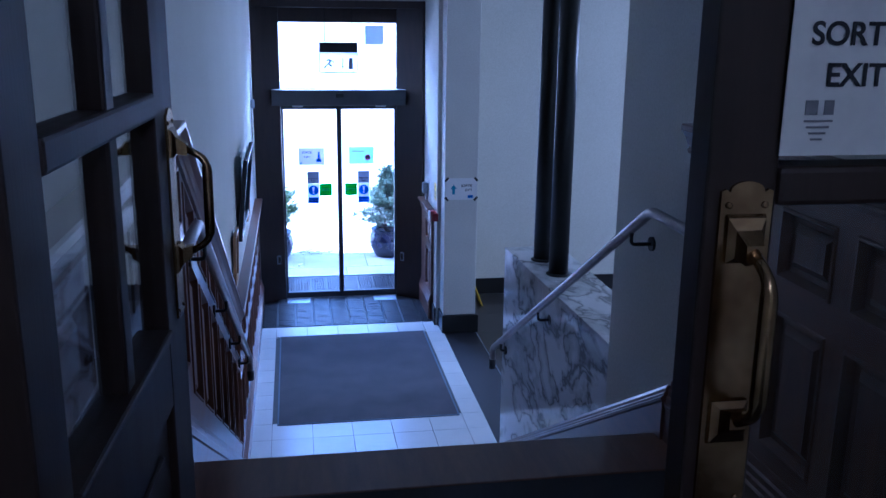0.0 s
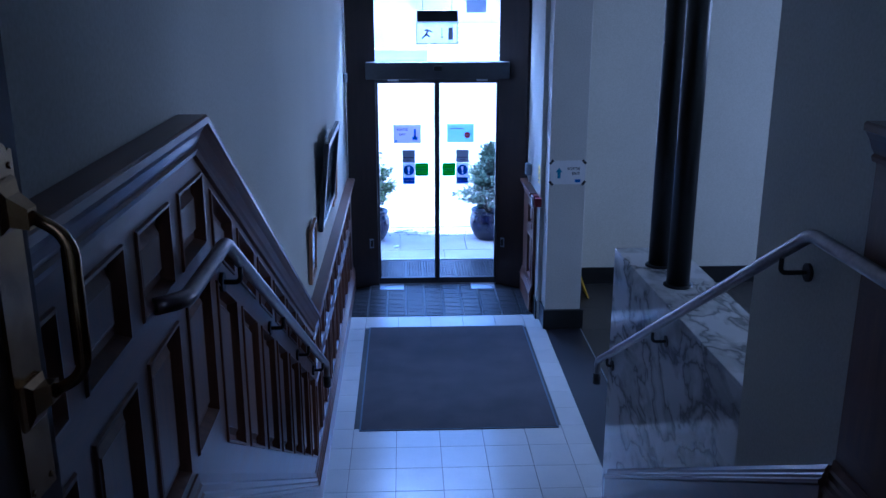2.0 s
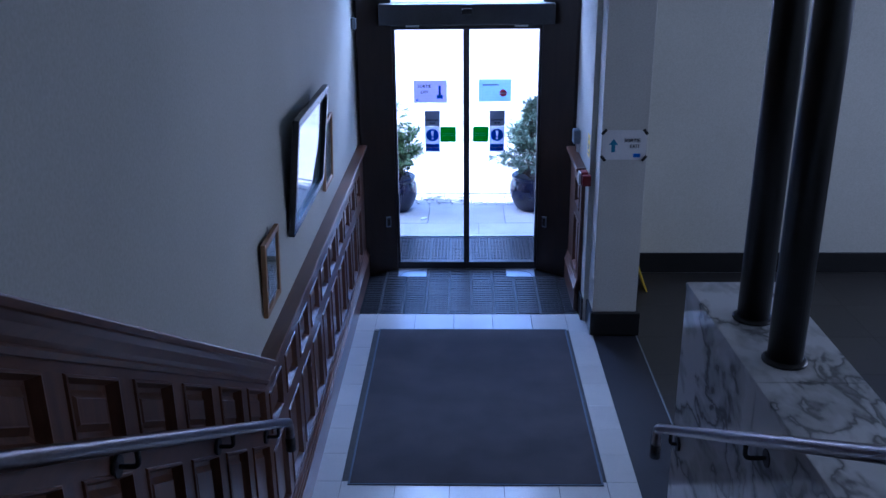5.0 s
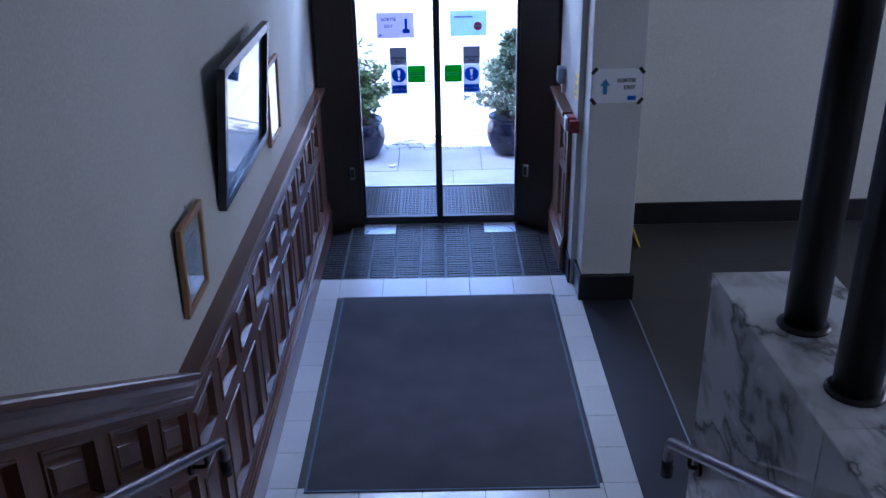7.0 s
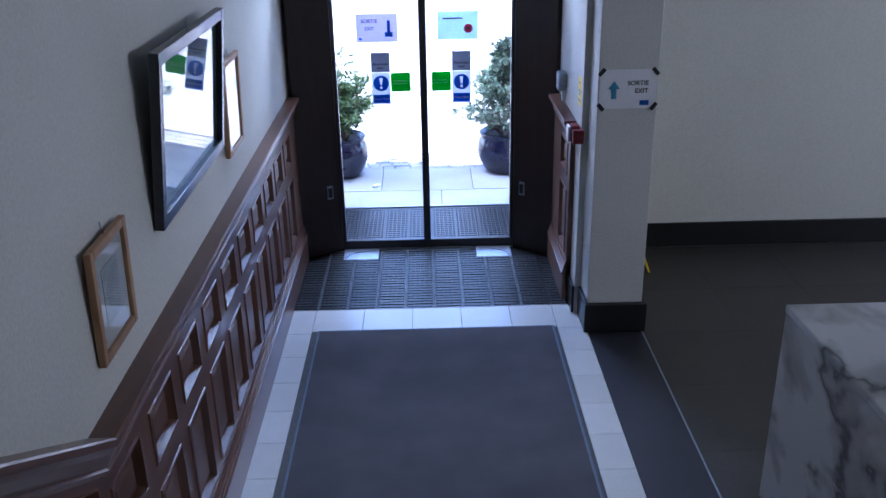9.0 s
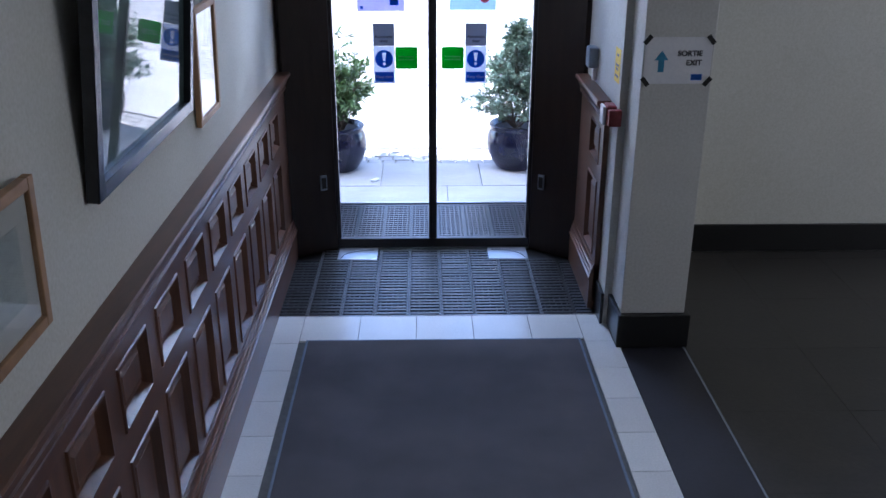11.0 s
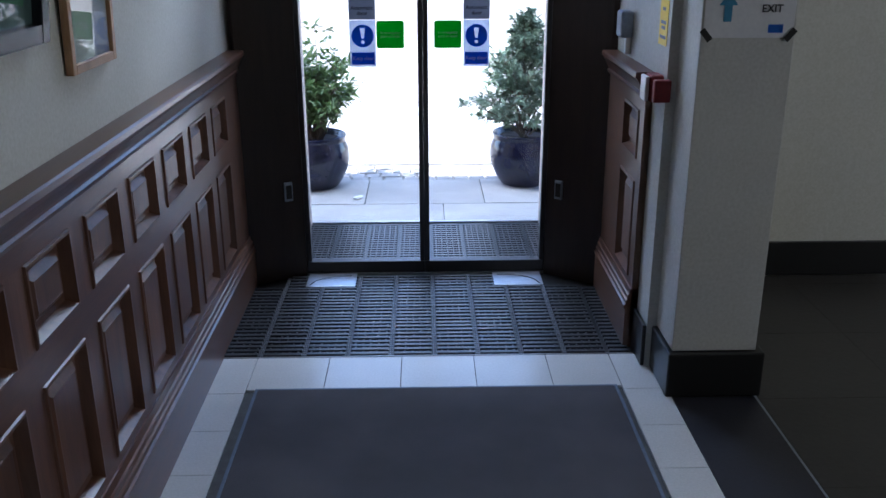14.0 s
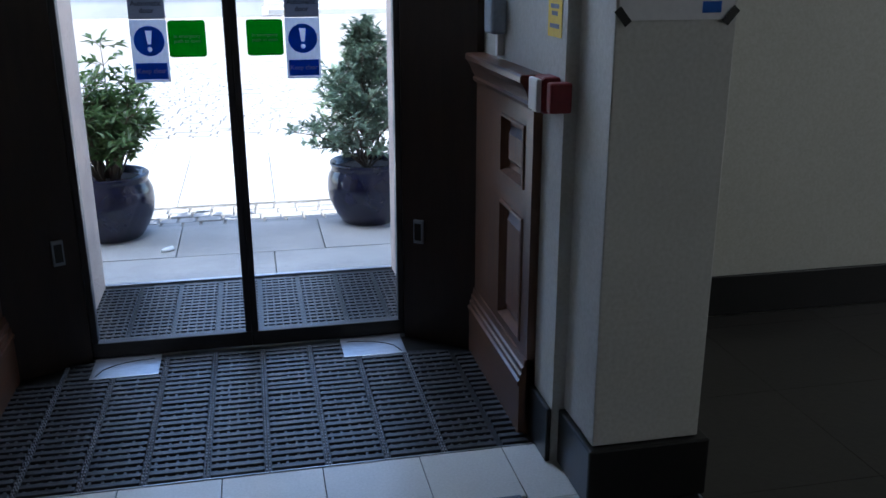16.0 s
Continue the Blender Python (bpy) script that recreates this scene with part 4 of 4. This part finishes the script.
structure("wall_over_door", box(-0.42, 1.46, 0.94, 1.02, LAND + 2.302, CEIL), PLASTER, "plaster above the landing doors", "wall")

# corridor lamp behind the start of the walk
cl = thing("ceiling_lamp", "round white ceiling lamp of the corridor", "ceiling lamp", at=(0.6, -1.6, CEIL - 0.06))
LAMP = bpy.data.materials.new("lamp_glow")
LAMP.use_nodes = True
LAMP.node_tree.nodes["Principled BSDF"].inputs["Emission Color"].default_value = (1.0, 0.86, 0.68, 1)
LAMP.node_tree.nodes["Principled BSDF"].inputs["Emission Strength"].default_value = 2.8
part("diffuser", lathe([(0.16, 0.0), (0.2, 0.02), (0.2, 0.045)], 24), LAMP, cl)
part("base", lathe([(0.21, 0.046), (0.21, 0.058)], 24), WHITEPL, cl)


# ---- outside ----
def pot(x, y, zb, leaf_m, seed, height, spread, cone, shoots, label):
    rnd = random.Random(seed)
    p = thing("plant_pot", "large dark blue glazed pot on the pavement", "plant pot", group="entrance pots", at=(x, y, zb))
    part("bowl", lathe([(0.15, 0.0), (0.165, 0.01), (0.205, 0.07), (0.24, 0.15), (0.252, 0.22), (0.246, 0.29), (0.226, 0.335), (0.22, 0.35), (0.23, 0.362), (0.233, 0.382), (0.222, 0.39), (0.205, 0.375), (0.20, 0.34)], 36), POTGLAZE, p)
    part("soil", lathe([(0.19, 0.335), (0.198, 0.345)], 20), SOIL, p, "dark potting soil")
    s = thing("shrub", label, "shrub", group="entrance shrubs", at=(x, y, zb + 0.345))
    stems, crown = bmesh.new(), bmesh.new()

    big = 1.0 if cone else 1.2

    def leaf(o, d, L, W):
        sd = d.cross(Vector((rnd.uniform(-.4, .4), rnd.uniform(-.4, .4), 1))).normalized()
        nrm = sd.cross(d)
        v = [crown.verts.new(c) for c in (o, o + d * L * 0.45 + sd * W + nrm * 0.004, o + d * L * 0.45 - nrm * 0.003, o + d * L * 0.45 - sd * W + nrm * 0.004, o + d * L - nrm * 0.008)]
        for tri in ((0, 2, 1), (0, 3, 2), (2, 4, 1), (3, 4, 2)):
            crown.faces.new([v[j] for j in tri])

    for i in range(shoots):
        a = rnd.uniform(0, 6.28)
        f0 = i / shoots
        if cone:
            # leader in the middle, side shoots shorter the higher they leave it
            z0 = 0.02 + f0 * height * 0.85
            r = spread * (1 - f0) ** 0.9 * rnd.uniform(0.45, 1.0)
            pts = [Vector((0.02 * math.cos(a), 0.02 * math.sin(a), max(0.0, z0 - 0.12)))]
            tip = Vector((r * math.cos(a), r * math.sin(a), z0 + rnd.uniform(0.06, 0.18)))
        else:
            # stems rise together from the soil and spread at the top
            r = spread * rnd.uniform(0.15, 1.0)
            pts = [Vector((0.06 * math.cos(a), 0.06 * math.sin(a), 0.0))]
            tip = Vector((r * math.cos(a), r * math.sin(a), height * (1.0 if i == 0 else rnd.uniform(0.30, 0.80))))
        if i == 0:
            tip = Vector((0.03, 0.0, height)) if cone else Vector((0.05, 0.02, height))
        for k in range(1, 7):
            f = k / 6
            p = pts[0].lerp(tip, f)
            sag = 0.05 * math.sin(f * math.pi)
            pts.append(p + Vector((rnd.uniform(-.014, .014), rnd.uniform(-.014, .014), sag)))
        tube(pts, 0.007, 5, stems, 0.0018)
        for k in range(2, 7):
            base = pts[k]
            for t in range(3):
                wa, wl = rnd.uniform(0, 6.28), rnd.uniform(0.04, 0.13) * (1.1 - 0.8 * f0 if cone else 1.0)
                end = base + Vector((wl * math.cos(wa), wl * math.sin(wa), rnd.uniform(0.0, 0.09)))
                tube([base, end], 0.002, 4, stems, 0.001)
                for q in range(7):
                    o = base.lerp(end, rnd.uniform(0.2, 1.0))
                    da, el = wa + rnd.uniform(-1.4, 1.4), rnd.uniform(-0.5, 1.0)
                    leaf(o, Vector((math.cos(da) * math.cos(el), math.sin(da) * math.cos(el), math.sin(el))), rnd.uniform(0.04, 0.075) * big, rnd.uniform(0.008, 0.014) * big)
    part("stems", stems, BARK, s, "thin brown stems")
    me = bpy.data.meshes.new("crown")
    crown.to_mesh(me)
    crown.free()
    me.materials.append(leaf_m)
    c = new("crown", me)
    c.parent = s
    return s


pot(-0.29, 11.98, -0.02, LEAF, 4, 0.76, 0.40, False, 40, "bushy dark green shrub in a blue pot")
pot(1.235, 12.02, -0.02, LEAF_B, 9, 0.80, 0.54, True, 56, "conical grey-green shrub in a blue pot")

lit = thing("litter", "crumpled pale plastic scrap lying on the pavement", "litter")
bm = bmesh.new()
bmesh.ops.create_icosphere(bm, subdivisions=2, radius=0.03)
for v in bm.verts:
    v.co = Vector((v.co.x * 1.5, v.co.y * 0.7, v.co.z * 0.45)) * (1 + 0.35 * noise.noise(v.co * 60))
part("scrap", bm, WHITEPL, lit).matrix_basis = pose(0.043, 11.62, -0.008, 0, 0, 40)
thr = structure("threshold", box(-0.239, 1.249, 11.035, 11.06, -0.05, 0.0, 0.004), STEEL, "metal threshold strip at the pavement", "threshold")

# opposite side of the street
fa = thing("opposite_building", "pale stone building across the square with steps and windows", "building")
part("wall", box(-30, 34, 42, 44, -0.045, 11), FACADE, fa)
for i in range(16):
    for z in (4.4, 8.2):
        wx = -28 + 3.9 * i
        w = part("window", box(wx, wx + 1.4, 41.9, 41.99, z, z + 2.3), DARKGLASS, fa)
        part("sill", box(wx - 0.15, wx + 1.55, 41.7, 41.99, z - 0.18, z - 0.01), FACADE, w)
for i in range(9):
    part("step", box(1.2, 9.0, 36.0 + 0.4 * i, 41.69, -0.045 + 0.17 * i, -0.045 + 0.17 * (i + 1) - 0.004, 0.0), FACADE, fa)
lw = thing("garden_wall", "low grey stone wall with pale coping across the street", "wall")
part("wall", box(-12, 1.0, 35.2, 35.6, -0.045, 0.75), FACADE, lw)
part("coping", box(-12.05, 1.05, 35.15, 35.65, 0.751, 0.83, 0.01), FACADE, lw)

# ---- pieces of floors and pavements ----
hall = thing("tiled_floor", "pale stone floor tiles around the mat", "floor", kind="structure")
for y1, y0 in zip(YT, YT[1:]):
    for x0, x1 in zip(XS, XS[1:]):
        under = x0 > -0.24 and x1 < 1.31 and y1 < 8.81 and y0 > 6.6
        if under:
            continue
        part("tile", box(x0 + 0.0015, x1 - 0.0015, max(y0, 8.829 if (x0 > -0.24 and x1 < 1.31 and y1 > 9) else y0) + 0.0015, y1 - 0.0015, -0.011, 0.0, 0.001), TILE, hall)
for k, y in enumerate((6.765, )):
    for x0, x1 in zip(XS[1:-1], XS[2:-1]):
        part("tile", box(x0 + 0.0015, x1 - 0.0015, 6.5215, 6.763, -0.011, -0.0005), TILE, hall)
room = thing("slate_floor", "dark slate floor tiles of the side room", "floor", kind="structure")
for i in range(8):
    for j in range(11):
        x0, y0 = 1.818 + 0.6 * i, 3.902 + 0.6 * j
        if y0 > 10.0:
            continue
        part("tile", box(x0 + 0.001, min(x0 + 0.599, 6.598), y0 + 0.001, min(y0 + 0.599, 10.028), -0.011, 0.0), SLATE, room)
pave = thing("pavement", "worn stone slabs in front of the entrance", "pavement", kind="structure")
rnd = random.Random(3)
for y0, y1, w, off in ((11.062, 11.50, 1.05, 0.33), (11.50, 12.13, 0.826, 0.31), (12.61, 13.45, 0.645, 0.22), (13.45, 14.3, 0.645, 0.22), (14.3, 15.1, 0.645, 0.54)):
    x = -6.0 + off
    while x < 8:
        part("slab", box(x + 0.0025, x + w - 0.0025, y0 + 0.0025, y1 - 0.0025, -0.06, -0.02 + rnd.uniform(-0.002, 0.002), 0.003), SLAB, pave)
        x += w
setts = thing("setts", "rows of small granite setts in the street", "road", kind="stuff")
sb = bmesh.new()


def sett_rows(y, y_end, dy, w, x0, x1):
    while y < y_end:
        x = x0 + rnd.uniform(0, w)
        while x < x1:
            ww = w * rnd.uniform(0.8, 1.15)
            h = rnd.uniform(-0.004, 0.002)
            a, b, c, d = x + 0.003, x + ww - 0.003, y + 0.003, y + dy - 0.003
            lo = [sb.verts.new(p) for p in ((a, c, -0.05), (b, c, -0.05), (b, d, -0.05), (a, d, -0.05))]
            hi = [sb.verts.new(p) for p in ((a + .008, c + .008, -0.030 + h), (b - .008, c + .008, -0.030 + h), (b - .008, d - .008, -0.030 + h), (a + .008, d - .008, -0.030 + h))]
            sb.faces.new(hi)
            for i in range(4):
                sb.faces.new((lo[i], lo[(i + 1) % 4], hi[(i + 1) % 4], hi[i]))
            x += ww
        y += dy


sett_rows(12.135, 12.6, 0.116, 0.14, -3, 4)
sett_rows(15.11, 22.0, 0.13, 0.2, -5, 6)
part("sett_rows", sb, COBBLE, setts)
